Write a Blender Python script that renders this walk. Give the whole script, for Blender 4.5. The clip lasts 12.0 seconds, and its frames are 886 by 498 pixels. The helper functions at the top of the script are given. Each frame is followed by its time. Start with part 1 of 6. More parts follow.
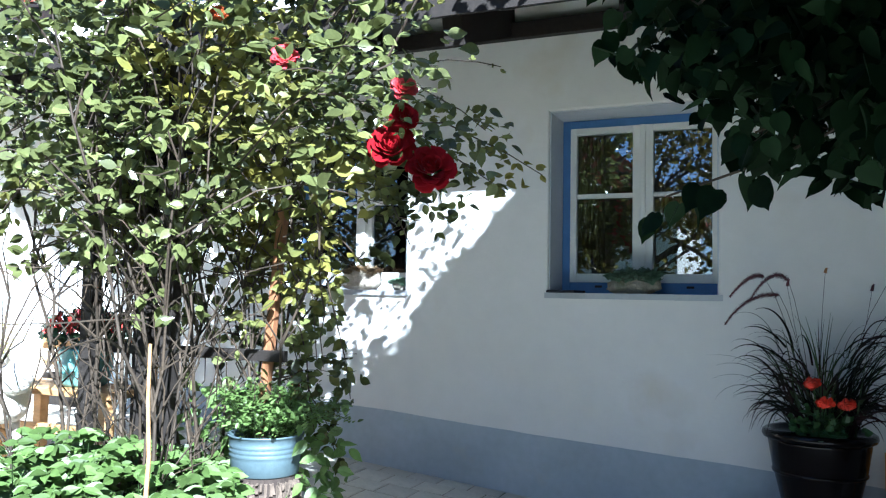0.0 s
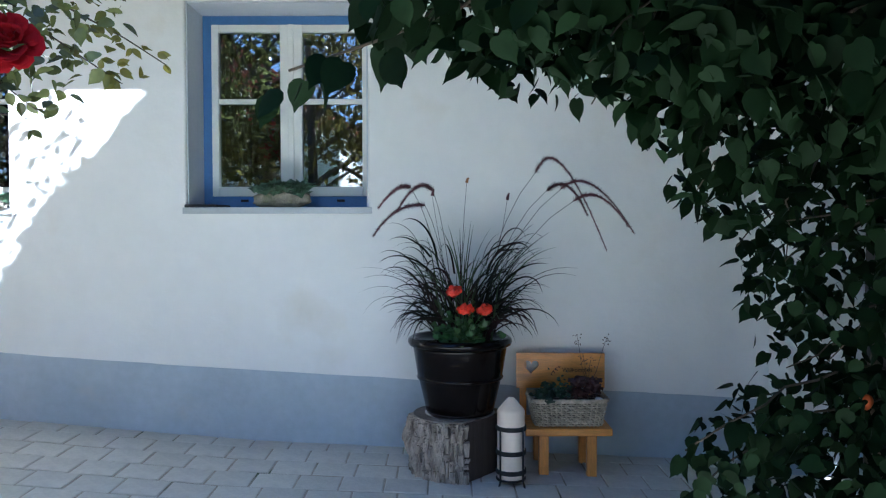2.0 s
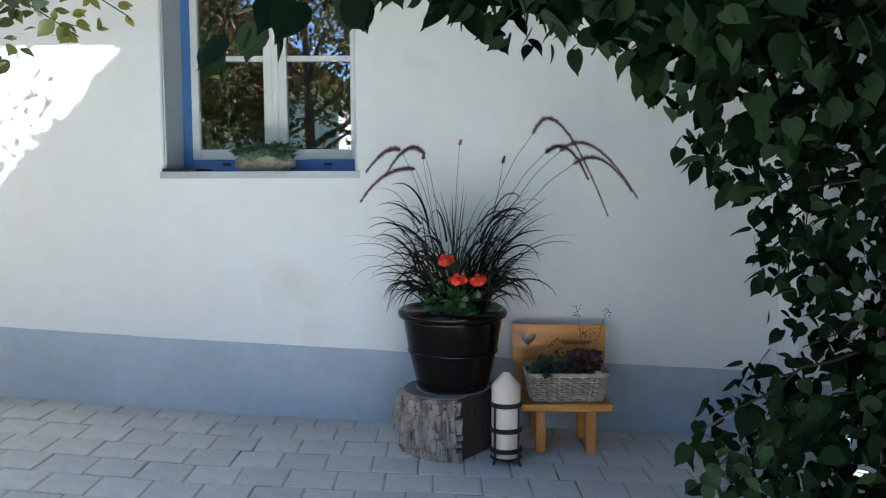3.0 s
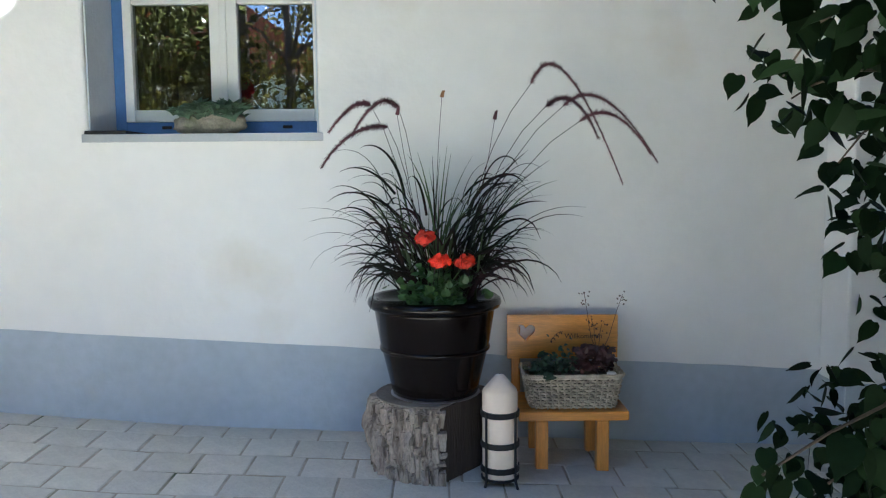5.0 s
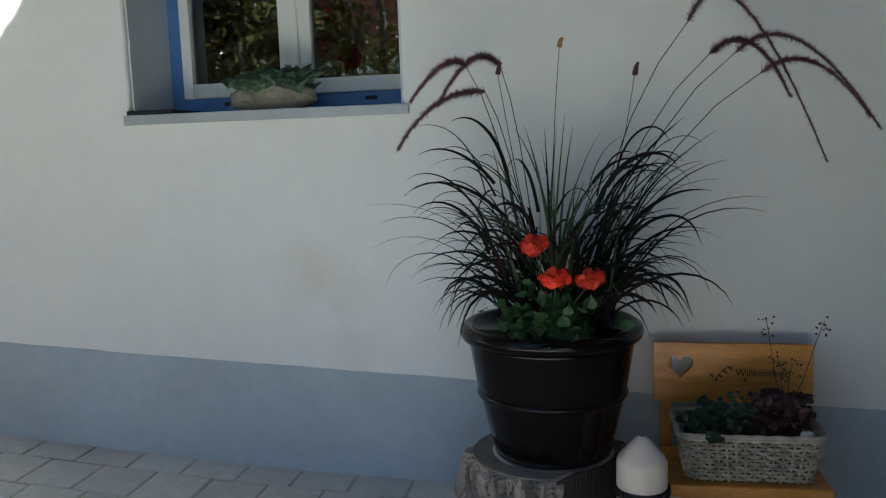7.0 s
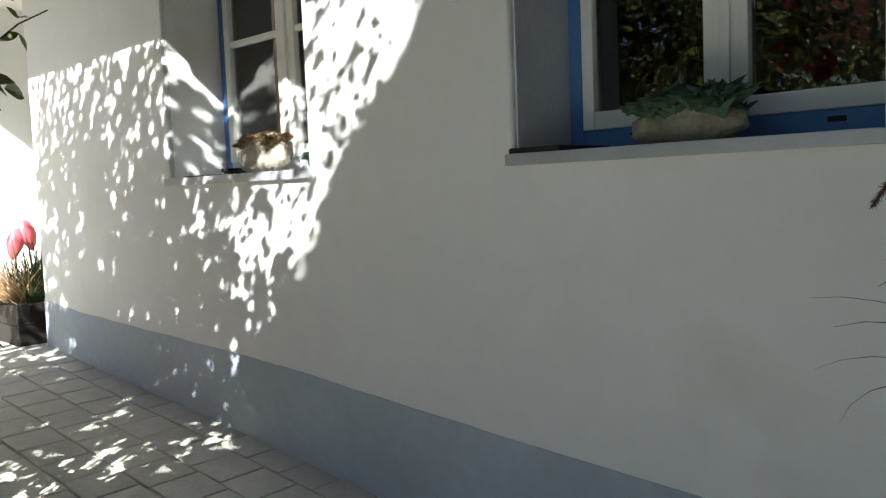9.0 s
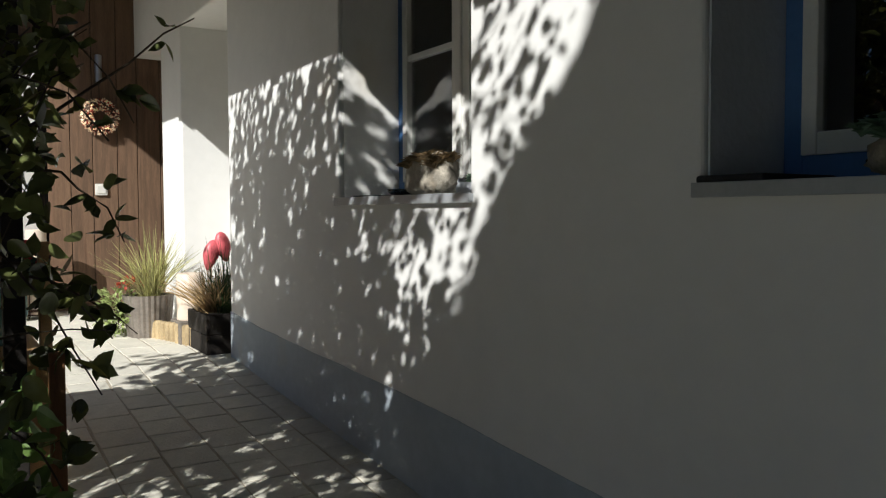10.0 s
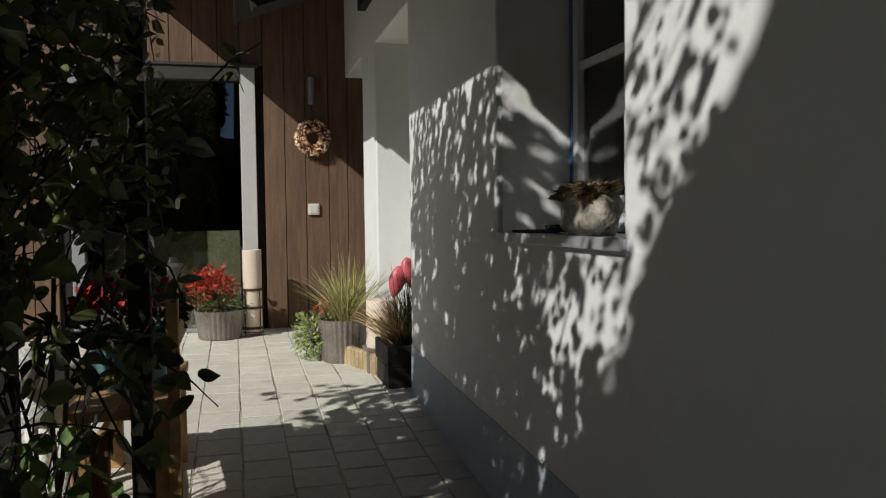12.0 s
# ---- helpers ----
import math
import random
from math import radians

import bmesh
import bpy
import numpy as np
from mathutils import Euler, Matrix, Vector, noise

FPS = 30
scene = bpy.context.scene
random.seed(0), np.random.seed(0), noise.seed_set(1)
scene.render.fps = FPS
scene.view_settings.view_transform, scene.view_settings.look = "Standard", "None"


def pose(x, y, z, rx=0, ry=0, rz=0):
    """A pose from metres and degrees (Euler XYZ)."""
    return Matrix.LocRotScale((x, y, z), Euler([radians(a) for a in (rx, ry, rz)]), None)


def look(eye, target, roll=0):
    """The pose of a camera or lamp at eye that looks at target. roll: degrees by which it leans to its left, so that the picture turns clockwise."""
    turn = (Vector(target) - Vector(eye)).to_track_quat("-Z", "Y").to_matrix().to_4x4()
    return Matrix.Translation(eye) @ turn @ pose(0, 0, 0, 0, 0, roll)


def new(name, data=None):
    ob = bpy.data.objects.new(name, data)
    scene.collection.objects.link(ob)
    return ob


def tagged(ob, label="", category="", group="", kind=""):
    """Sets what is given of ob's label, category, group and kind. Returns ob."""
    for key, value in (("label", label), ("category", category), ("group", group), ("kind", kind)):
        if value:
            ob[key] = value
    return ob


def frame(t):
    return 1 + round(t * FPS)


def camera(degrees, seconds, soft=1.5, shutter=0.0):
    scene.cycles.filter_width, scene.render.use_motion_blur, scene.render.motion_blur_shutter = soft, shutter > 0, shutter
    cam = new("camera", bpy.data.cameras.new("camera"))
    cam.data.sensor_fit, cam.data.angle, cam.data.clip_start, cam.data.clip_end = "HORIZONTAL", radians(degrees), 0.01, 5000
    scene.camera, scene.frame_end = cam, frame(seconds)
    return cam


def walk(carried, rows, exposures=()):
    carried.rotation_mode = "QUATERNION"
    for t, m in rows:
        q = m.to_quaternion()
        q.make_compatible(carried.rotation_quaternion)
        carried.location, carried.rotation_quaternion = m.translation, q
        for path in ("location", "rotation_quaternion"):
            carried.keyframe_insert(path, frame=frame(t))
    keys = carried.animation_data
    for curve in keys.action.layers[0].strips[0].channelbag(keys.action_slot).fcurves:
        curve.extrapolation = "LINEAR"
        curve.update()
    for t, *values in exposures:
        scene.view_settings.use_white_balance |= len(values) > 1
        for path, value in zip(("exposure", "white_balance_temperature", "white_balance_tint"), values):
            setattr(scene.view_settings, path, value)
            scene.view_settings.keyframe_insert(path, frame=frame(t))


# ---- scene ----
cam = camera(58.0, 12.0, soft=1.2)
PATH = [
    (0, (-0.547, 0.036, 1.446), (-1.341, 1.868, 1.561), 1.0),
    (0.5, (-0.568, 0.128, 1.438), (-1.145, 2.039, 1.562), 0.8),
    (1, (-0.571, 0.255, 1.444), (-0.89, 2.227, 1.548), 0.4),
    (1.5, (-0.558, 0.319, 1.405), (-0.678, 2.316, 1.411), 0.2),
    (2, (-0.51, 0.397, 1.385), (-0.506, 2.396, 1.321), -0.1),
    (2.5, (-0.484, 0.513, 1.403), (-0.462, 2.51, 1.292), -0.1),
    (3, (-0.46, 0.619, 1.397), (-0.462, 2.613, 1.239), -0.2),
    (5, (-0.413, 1.273, 1.292), (-0.395, 3.265, 1.107), -0.5),
    (5.5, (-0.344, 1.488, 1.28), (-0.363, 3.479, 1.09), -1.0),
    (6, (-0.355, 1.695, 1.313), (-0.396, 3.684, 1.106), -1.7),
    (6.5, (-0.376, 1.855, 1.307), (-0.487, 3.838, 1.071), -2.8),
    (7, (-0.319, 2.087, 1.319), (-0.672, 4.04, 1.072), -2.0),
    (7.2, (-0.312, 2.167, 1.329), (-0.793, 4.098, 1.131), -1.3),
    (8.8, (-0.456, 2.774, 1.376), (-1.695, 4.333, 1.187), -3.2),
    (9, (-0.461, 2.814, 1.385), (-1.809, 4.283, 1.231), -2.3),
    (9.5, (-0.518, 2.99, 1.418), (-2.033, 4.289, 1.286), -1.6),
    (10, (-0.638, 3.176, 1.406), (-2.324, 4.248, 1.315), -0.2),
    (10.5, (-0.725, 3.246, 1.487), (-2.454, 4.244, 1.369), -2.2),
    (11, (-0.792, 3.423, 1.497), (-2.646, 4.166, 1.4), -1.3),
    (11.5, (-0.854, 3.588, 1.526), (-2.762, 4.181, 1.425), -0.5),
    (12, (-0.968, 3.709, 1.53), (-2.902, 4.213, 1.45), -0.7),
]

EXPOSURES = [(0, 2.45, 4800, 6), (0.5, 2.75, 4750, 5), (1.0, 2.88, 4750, 7), (1.5, 3.15, 4700, 8), (2.5, 3.48, 4950, 9), (5, 3.75, 5350, 9), (5.5, 3.8, 5400, 9), (6, 3.7, 5400, 9), (6.5, 3.4, 5400, 9), (7.0, 2.83, 5350, 7), (7.2, 2.72, 5400, 7), (8.8, 2.1, 5550, 5), (9.5, 1.38, 5800, 7), (10.0, 0.3, 5750, 7), (10.5, 0.24, 5750, 7), (11, 0.25, 5750, 7), (11.5, -0.25, 5800, 8), (12, -0.4, 5800, 8)]
walk(cam, [(t, look(eye, target, roll)) for t, eye, target, roll in PATH], EXPOSURES)

# ---- light ----
SUN = Vector((0.7, -1.0, 0.85)).normalized()
world = bpy.data.worlds.new("sky")
scene.world = world
world.use_nodes = True
wn = world.node_tree
sky = wn.nodes.new("ShaderNodeTexSky")
sky.sky_type, sky.sun_disc = "NISHITA", False
sky.air_density, sky.dust_density, sky.ozone_density = 0.6, 0.4, 1.0
sky.sun_elevation = math.asin(SUN.z)
sky.sun_rotation = math.atan2(SUN.x, SUN.y)
wn.nodes["Background"].inputs["Strength"].default_value = 0.05
wn.links.new(sky.outputs[0], wn.nodes["Background"].inputs["Color"])
sun_data = bpy.data.lights.new("sun", "SUN")
sun_data.energy, sun_data.angle, sun_data.color = 5.0, radians(0.6), (1.0, 0.91, 0.79)
sun = new("sun", sun_data)
sun.matrix_world = look(SUN * 30, (0, 0, 0))


# ---- materials ----
def material(name, color, rough=0.6, metal=0.0, vary=0.12, scale=6.0, bump=0.0, bump_scale=60.0, spot=None, spot_at=0.62,
             spot_scale=3.0, stretch=(1, 1, 1), rand=0.0, spec=0.5, transmit=0.0, coat=0.0, sss=0.0):
    """Base colour varied by noise at two scales, optional stains of a second colour, fine relief, and variation from piece to piece."""
    m = bpy.data.materials.new(name)
    m.use_nodes = True
    nt = m.node_tree
    n, l = nt.nodes, nt.links
    b = n["Principled BSDF"]
    b.inputs["Roughness"].default_value, b.inputs["Metallic"].default_value = rough, metal
    b.inputs["Specular IOR Level"].default_value = spec
    b.inputs["Coat Weight"].default_value = coat
    co = n.new("ShaderNodeTexCoord")
    mp = n.new("ShaderNodeMapping")
    mp.inputs["Scale"].default_value = stretch
    l.new(co.outputs["Object"], mp.inputs["Vector"])

    def noise_of(sc, detail=5):
        t = n.new("ShaderNodeTexNoise")
        t.inputs["Scale"].default_value, t.inputs["Detail"].default_value = sc, detail
        l.new(mp.outputs[0], t.inputs["Vector"])
        return t.outputs["Fac"]

    def ramp(src, lo, hi):
        r = n.new("ShaderNodeMapRange")
        r.inputs["From Min"].default_value, r.inputs["From Max"].default_value = 0.3, 0.7
        r.inputs["To Min"].default_value, r.inputs["To Max"].default_value = lo, hi
        l.new(src, r.inputs["Value"])
        return r.outputs[0]

    def times(a, c):
        k = n.new("ShaderNodeMath")
        k.operation = "MULTIPLY"
        l.new(a, k.inputs[0])
        l.new(c, k.inputs[1])
        return k.outputs[0]

    v = times(ramp(noise_of(scale), 1 - vary, 1 + vary), ramp(noise_of(scale * 9), 1 - vary * 0.6, 1 + vary * 0.6))
    if rand:
        oi = n.new("ShaderNodeObjectInfo")
        gi = n.new("ShaderNodeNewGeometry")
        for out in (oi.outputs["Random"], gi.outputs["Random Per Island"]):
            r = n.new("ShaderNodeMapRange")
            r.inputs["To Min"].default_value, r.inputs["To Max"].default_value = 1 - rand, 1 + rand
            l.new(out, r.inputs["Value"])
            v = times(v, r.outputs[0])
    mix = n.new("ShaderNodeMix")
    mix.data_type, mix.blend_type = "RGBA", "MULTIPLY"
    mix.inputs["Factor"].default_value = 1
    mix.inputs["A"].default_value = (*color, 1)
    cmb = n.new("ShaderNodeCombineColor")
    for i in range(3):
        l.new(v, cmb.inputs[i])
    l.new(cmb.outputs[0], mix.inputs["B"])
    col = mix.outputs["Result"]
    if spot:
        r = n.new("ShaderNodeMapRange")
        r.inputs["From Min"].default_value, r.inputs["From Max"].default_value = spot_at - 0.06, spot_at + 0.1
        l.new(noise_of(spot_scale, 7), r.inputs["Value"])
        m2 = n.new("ShaderNodeMix")
        m2.data_type = "RGBA"
        l.new(r.outputs[0], m2.inputs["Factor"])
        l.new(col, m2.inputs["A"])
        m2.inputs["B"].default_value = (*spot, 1)
        col = m2.outputs["Result"]
    l.new(col, b.inputs["Base Color"])
    if transmit:
        tr = n.new("ShaderNodeBsdfTranslucent")
        l.new(col, tr.inputs["Color"])
        ms = n.new("ShaderNodeMixShader")
        ms.inputs[0].default_value = transmit
        l.new(b.outputs[0], ms.inputs[1])
        l.new(tr.outputs[0], ms.inputs[2])
        l.new(ms.outputs[0], n["Material Output"].inputs["Surface"])
    if bump:
        bp = n.new("ShaderNodeBump")
        bp.inputs["Strength"].default_value, bp.inputs["Distance"].default_value = bump, 0.01
        l.new(noise_of(bump_scale, 8), bp.inputs["Height"])
        l.new(bp.outputs[0], b.inputs["Normal"])
    return m


M_PLASTER = material("white_plaster", (0.80, 0.79, 0.76), 0.85, vary=0.03, scale=1.3, bump=0.22, bump_scale=28, spot=(0.68, 0.63, 0.53), spot_at=0.66, spot_scale=1.3)
M_PLINTH = material("grey_blue_plinth_paint", (0.42, 0.47, 0.52), 0.8, vary=0.07, scale=2.5, bump=0.15, bump_scale=50, spot=(0.46, 0.46, 0.43), spot_at=0.66, spot_scale=2.8)
# Blue-grey colour holds window 1's reveal shade and window 2's sunlit frame foot.
M_BAKED_COAT = material("baked_grey_coat", (0.62, 0.65, 0.69), 0.85, vary=0.04, scale=3, bump=0.2, bump_scale=50)
M_BLUE = material("blue_window_paint", (0.085, 0.19, 0.43), 0.45, vary=0.08, scale=8)
M_WHITE = material("white_window_paint", (0.80, 0.79, 0.75), 0.35, vary=0.03, scale=9)
M_SILL = material("grey_metal_sill", (0.46, 0.48, 0.50), 0.4, 0.3, vary=0.06, scale=9)
M_TAR = material("black_sealing_felt", (0.02, 0.02, 0.022), 0.8, bump=0.5, bump_scale=80)
M_PAVER = material("concrete_paver", (0.64, 0.61, 0.52), 0.9, vary=0.09, scale=5, bump=0.35, bump_scale=70, rand=0.06, spot=(0.50, 0.48, 0.41), spot_at=0.66, spot_scale=5)
M_JOINT = material("joint_sand", (0.44, 0.39, 0.30), 0.95, vary=0.2, scale=14, bump=0.5, bump_scale=120, spot=(0.10, 0.12, 0.06), spot_at=0.62)
M_SOIL = material("garden_soil", (0.10, 0.075, 0.05), 0.95, vary=0.35, scale=7, bump=0.8, bump_scale=60)
M_LAWN = material("lawn", (0.07, 0.12, 0.035), 0.9, vary=0.3, scale=3, bump=0.6, bump_scale=90)
# Dark timber, lowered further in colour to deepen the shade under the eaves.
M_DARK_SHADED_WOOD = material("dark_shaded_timber", (0.014, 0.010, 0.007), 0.8, vary=0.3, scale=5, stretch=(6, 1, 6), bump=0.3)
M_BOARD = material("brown_stained_boards", (0.150, 0.088, 0.050), 0.7, vary=0.25, scale=5, stretch=(7, 7, 0.6), bump=0.25, bump_scale=50, rand=0.10, spot=(0.10, 0.045, 0.022), spot_at=0.70, spot_scale=4)
# Door frame colours carry the light: jamb toned sunlit, lintel and cap toned shaded.
M_JAMB_SUNLIT = material("sunlit_door_jamb", (0.58, 0.56, 0.52), 0.5, vary=0.06)
M_LINTEL_SHADED = material("shaded_lintel", (0.07, 0.06, 0.052), 0.5, 0.2, vary=0.1)
M_GREYFRAME = material("grey_aluminium", (0.36, 0.36, 0.37), 0.4, 0.2, vary=0.05)
# Dark brown stands in for the dimness of rooms, hall and passages.
M_DIM_ROOM = material("dim_room", (0.07, 0.055, 0.04), 0.9, vary=0.15, scale=2)
# One brown cloth in two tones: dimmed for window 1, sunlit for window 2.
M_CURTAIN_DIM = material("dim_brown_curtain", (0.10, 0.062, 0.03), 0.9, vary=0.2, scale=4, stretch=(10, 1, 1))
M_CURTAIN_SUNLIT = material("sunlit_brown_curtain", (0.34, 0.19, 0.09), 0.9, vary=0.2, scale=4, stretch=(10, 1, 1))
M_TILE = material("red_roof_tile", (0.36, 0.09, 0.05), 0.8, vary=0.2, scale=4, bump=0.5)
M_BARK = material("bark", (0.13, 0.10, 0.075), 0.95, vary=0.3, scale=8, stretch=(3, 3, 0.7), bump=0.8, bump_scale=30)
M_CANE = material("rose_cane", (0.045, 0.032, 0.019), 0.8, vary=0.35, scale=12, bump=0.3, rand=0.25)
# Leaf green taken far down so the colour itself carries the crown's shade.
M_LEAF_SHADED = material("shaded_leaf", (0.005, 0.0115, 0.0042), 0.7, vary=0.25, scale=4, rand=0.35, transmit=0.04, spec=0.06)
M_LEAF_ROSE = material("rose_leaf", (0.175, 0.20, 0.068), 0.26, vary=0.3, scale=4, rand=0.45, transmit=0.3, spot=(0.30, 0.27, 0.05), spot_at=0.62, spot_scale=1.2)
M_LEAF_COVER = material("ground_cover_leaf", (0.12, 0.19, 0.05), 0.45, vary=0.25, scale=4, rand=0.35, transmit=0.35)
M_HEDGE = material("far_leaf", (0.06, 0.11, 0.025), 0.6, vary=0.35, scale=1.2, rand=0.4, transmit=0.3, spot=(0.20, 0.16, 0.03), spot_at=0.62, spot_scale=0.5)


def glass_material(name, tint=(1, 1, 1), rough=0.0):
    m = bpy.data.materials.new(name)
    m.use_nodes = True
    n, l = m.node_tree.nodes, m.node_tree.links
    gl, tp, ms, fr = (n.new(k) for k in ("ShaderNodeBsdfGlossy", "ShaderNodeBsdfTransparent", "ShaderNodeMixShader", "ShaderNodeFresnel"))
    gl.inputs["Roughness"].default_value = rough
    tp.inputs["Color"].default_value = (*tint, 1)
    fr.inputs["IOR"].default_value = 2.35
    l.new(fr.outputs[0], ms.inputs[0])
    l.new(tp.outputs[0], ms.inputs[1])
    l.new(gl.outputs[0], ms.inputs[2])
    l.new(ms.outputs[0], n["Material Output"].inputs["Surface"])
    return m


M_GLASS = glass_material("window_glass", (0.62, 0.65, 0.63))


# ---- builders ----
def link_mesh(name, mesh, mat, parent=None):
    if mat:
        mesh.materials.append(mat)
    ob = new(name, mesh)
    ob.parent = parent
    return ob


def part(name, bm, mat, parent=None, label="", smooth=False):
    """Link a bmesh as one mesh object under a thing or a part."""
    mesh = bpy.data.meshes.new(name)
    bmesh.ops.recalc_face_normals(bm, faces=bm.faces)
    bm.to_mesh(mesh)
    bm.free()
    if smooth:
        mesh.shade_smooth()
    ob = link_mesh(name, mesh, mat, parent)
    if label:
        ob["label"] = label
    return ob


def thing(name, label, category, group="", kind="", at=(0, 0, 0)):
    ob = new(name)
    ob.empty_display_size = 0.1
    ob.location = at
    return tagged(ob, label, category, group, kind)


def box(x0, x1, y0, y1, z0, z1, bevel=0.0, bm=None):
    bm = bm or bmesh.new()
    m = Matrix.Translation(((x0 + x1) / 2, (y0 + y1) / 2, (z0 + z1) / 2)) @ Matrix.Diagonal((x1 - x0, y1 - y0, z1 - z0, 1))
    r = bmesh.ops.create_cube(bm, size=1, matrix=m)
    if bevel:
        es = list({e for v in r["verts"] for e in v.link_edges})
        bmesh.ops.bevel(bm, geom=es, offset=bevel, segments=2, affect="EDGES", profile=0.5)
    return bm


def prism(outline, depth, bm=None):
    """An outline in x, z pushed along y."""
    bm = bm or bmesh.new()
    a = [bm.verts.new((x, 0, z)) for x, z in outline]
    b = [bm.verts.new((x, depth, z)) for x, z in outline]
    bm.faces.new(a)
    bm.faces.new(b[::-1])
    for i in range(len(a)):
        j = (i + 1) % len(a)
        bm.faces.new((a[i], b[i], b[j], a[j]))
    return bm


def lathe(profile, seg=40, center=(0, 0, 0), bm=None, wave=0.0, waves=12):
    """Turn a profile of (radius, height) round the z axis."""
    bm = bm or bmesh.new()
    rings = []
    for r, z in profile:
        ring = []
        for i in range(seg):
            a = 2 * math.pi * i / seg
            k = r * (1 + wave * math.cos(waves * a))
            ring.append(bm.verts.new((center[0] + k * math.cos(a), center[1] + k * math.sin(a), center[2] + z)))
        rings.append(ring)
    for p, q in zip(rings, rings[1:]):
        for i in range(seg):
            j = (i + 1) % seg
            bm.faces.new((p[i], p[j], q[j], q[i]))
    if profile[0][0] > 0.0005:
        bm.faces.new(rings[0][::-1])
    if profile[-1][0] > 0.0005:
        bm.faces.new(rings[-1])
    return bm


class Soup:
    """Vertices and faces gathered for one mesh."""

    def __init__(self):
        self.v, self.f = [], []

    def tube(self, pts, r0, r1, sides=6):
        pts = [Vector(p) for p in pts]
        base = len(self.v)
        n = len(pts)
        for i, p in enumerate(pts):
            d = (pts[min(i + 1, n - 1)] - pts[max(i - 1, 0)]).normalized()
            u = d.orthogonal().normalized()
            w = d.cross(u)
            r = r0 + (r1 - r0) * i / (n - 1)
            for k in range(sides):
                a = 2 * math.pi * k / sides
                self.v.append(tuple(p + (u * math.cos(a) + w * math.sin(a)) * r))
        for i in range(n - 1):
            for k in range(sides):
                a, b = base + i * sides + k, base + i * sides + (k + 1) % sides
                self.f.append((a, b, b + sides, a + sides))
        self.f.append(tuple(base + k for k in range(sides))[::-1])
        self.f.append(tuple(base + (n - 1) * sides + k for k in range(sides)))

    def leaf(self, p, d, up, length, width, cup=0.15, heart=False):
        d = Vector(d).normalized()
        side = d.cross(Vector(up))
        if side.length < 1e-3:
            side = d.orthogonal()
        side.normalize()
        nrm = side.cross(d)
        p = Vector(p)
        b = len(self.v)
        if heart:
            half = ((0.20, -0.07, 0.2), (0.40, 0.03, 0.45), (0.51, 0.25, 0.6), (0.47, 0.50, 0.5), (0.31, 0.74, 0.25), (0.11, 0.92, -0.1))
            shape = ((0, 0.0, 0), *((-u, v, h) for u, v, h in half), (0, 1.12, -0.6), *half[::-1], (0, 0.32, 0.0), (0, 0.70, -0.1))
            faces = ((0, 1, 2, 14), (2, 3, 14), (3, 4, 15, 14), (4, 5, 15), (5, 6, 7, 15), (15, 7, 8, 9), (15, 9, 10), (14, 15, 10, 11), (14, 11, 12), (0, 14, 12, 13))
        else:
            half = ((0.20, 0.07, 0.25), (0.38, 0.24, 0.5), (0.44, 0.44, 0.55), (0.36, 0.66, 0.35), (0.17, 0.86, 0.0))
            shape = ((0, 0, 0), *((-u, v, h) for u, v, h in half), (0, 1.06, -0.55), *half[::-1], (0, 0.5, 0))
            faces = ((0, 1, 2, 12), (2, 3, 4, 12), (4, 5, 6, 12), (12, 6, 7, 8), (12, 8, 9, 10), (12, 10, 11, 0))
        for a, c, h in shape:
            self.v.append(tuple(p + side * a * width + d * c * length + nrm * h * cup * width))
        self.f.extend(tuple(b + i for i in f) for f in faces)

    def blade(self, pts, w):
        """A narrow grass blade along pts, folded along its middle."""
        b = len(self.v)
        n = len(pts)
        roll = random.uniform(-1.4, 1.4)
        pts = [Vector(p) for p in pts]
        for i, p in enumerate(pts):
            d = (pts[min(i + 1, n - 1)] - pts[max(i - 1, 0)]).normalized()
            s = d.cross(Vector((0, 0, 1)))
            s = (s if s.length > 1e-3 else Vector((1, 0, 0))).normalized()
            k = w * (1 - (i / (n - 1)) ** 2) + 0.0004
            up = s.cross(d)
            s, up = s * math.cos(roll) + up * math.sin(roll), up * math.cos(roll) - s * math.sin(roll)
            self.v.extend((tuple(p - s * k), tuple(p - up * k * 0.5), tuple(p + s * k)))
        for i in range(n - 1):
            a = b + 3 * i
            self.f.append((a, a + 1, a + 4, a + 3))
            self.f.append((a + 1, a + 2, a + 5, a + 4))

    def out(self, name, mat, parent=None, label="", smooth=False):
        mesh = bpy.data.meshes.new(name)
        mesh.from_pydata(self.v, [], self.f)
        if smooth:
            mesh.shade_smooth()
        ob = link_mesh(name, mesh, mat, parent)
        if label:
            ob["label"] = label
        return ob


def bend(a, b, rise=0.0, sway=0.0, n=7, rng=random):
    """Points from a to b along an arch, with some sway."""
    a, b = Vector(a), Vector(b)
    out = []
    for i in range(n):
        t = i / (n - 1)
        p = a.lerp(b, t)
        p.z += rise * 4 * t * (1 - t)
        if 0 < i < n - 1:
            p += Vector((rng.uniform(-1, 1), rng.uniform(-1, 1), rng.uniform(-1, 1))) * sway
        out.append(p)
    return out


# ---- levels ----
WALL = 4.66
LEVELS = [(-40, 0.66), (-8.0, 0.60), (-5.3, 0.545), (-4.5, 0.478), (-3.5, 0.40), (-2.7, 0.326), (-1.5, 0.222), (0.8, 0.118), (1.6, 0.09), (40, 0.09)]
PLINTH = [(-5.4, 0.826), (-4.8, 0.780), (-3.1, 0.714), (-2.0, 0.632), (-1.0, 0.570), (0.92, 0.455), (1.7, 0.41)]


def level(x):
    """Height of the paving, which climbs towards the entrance."""
    return float(np.interp(x, *zip(*LEVELS)))


def plinth_top(x):
    return float(np.interp(x, *zip(*PLINTH)))


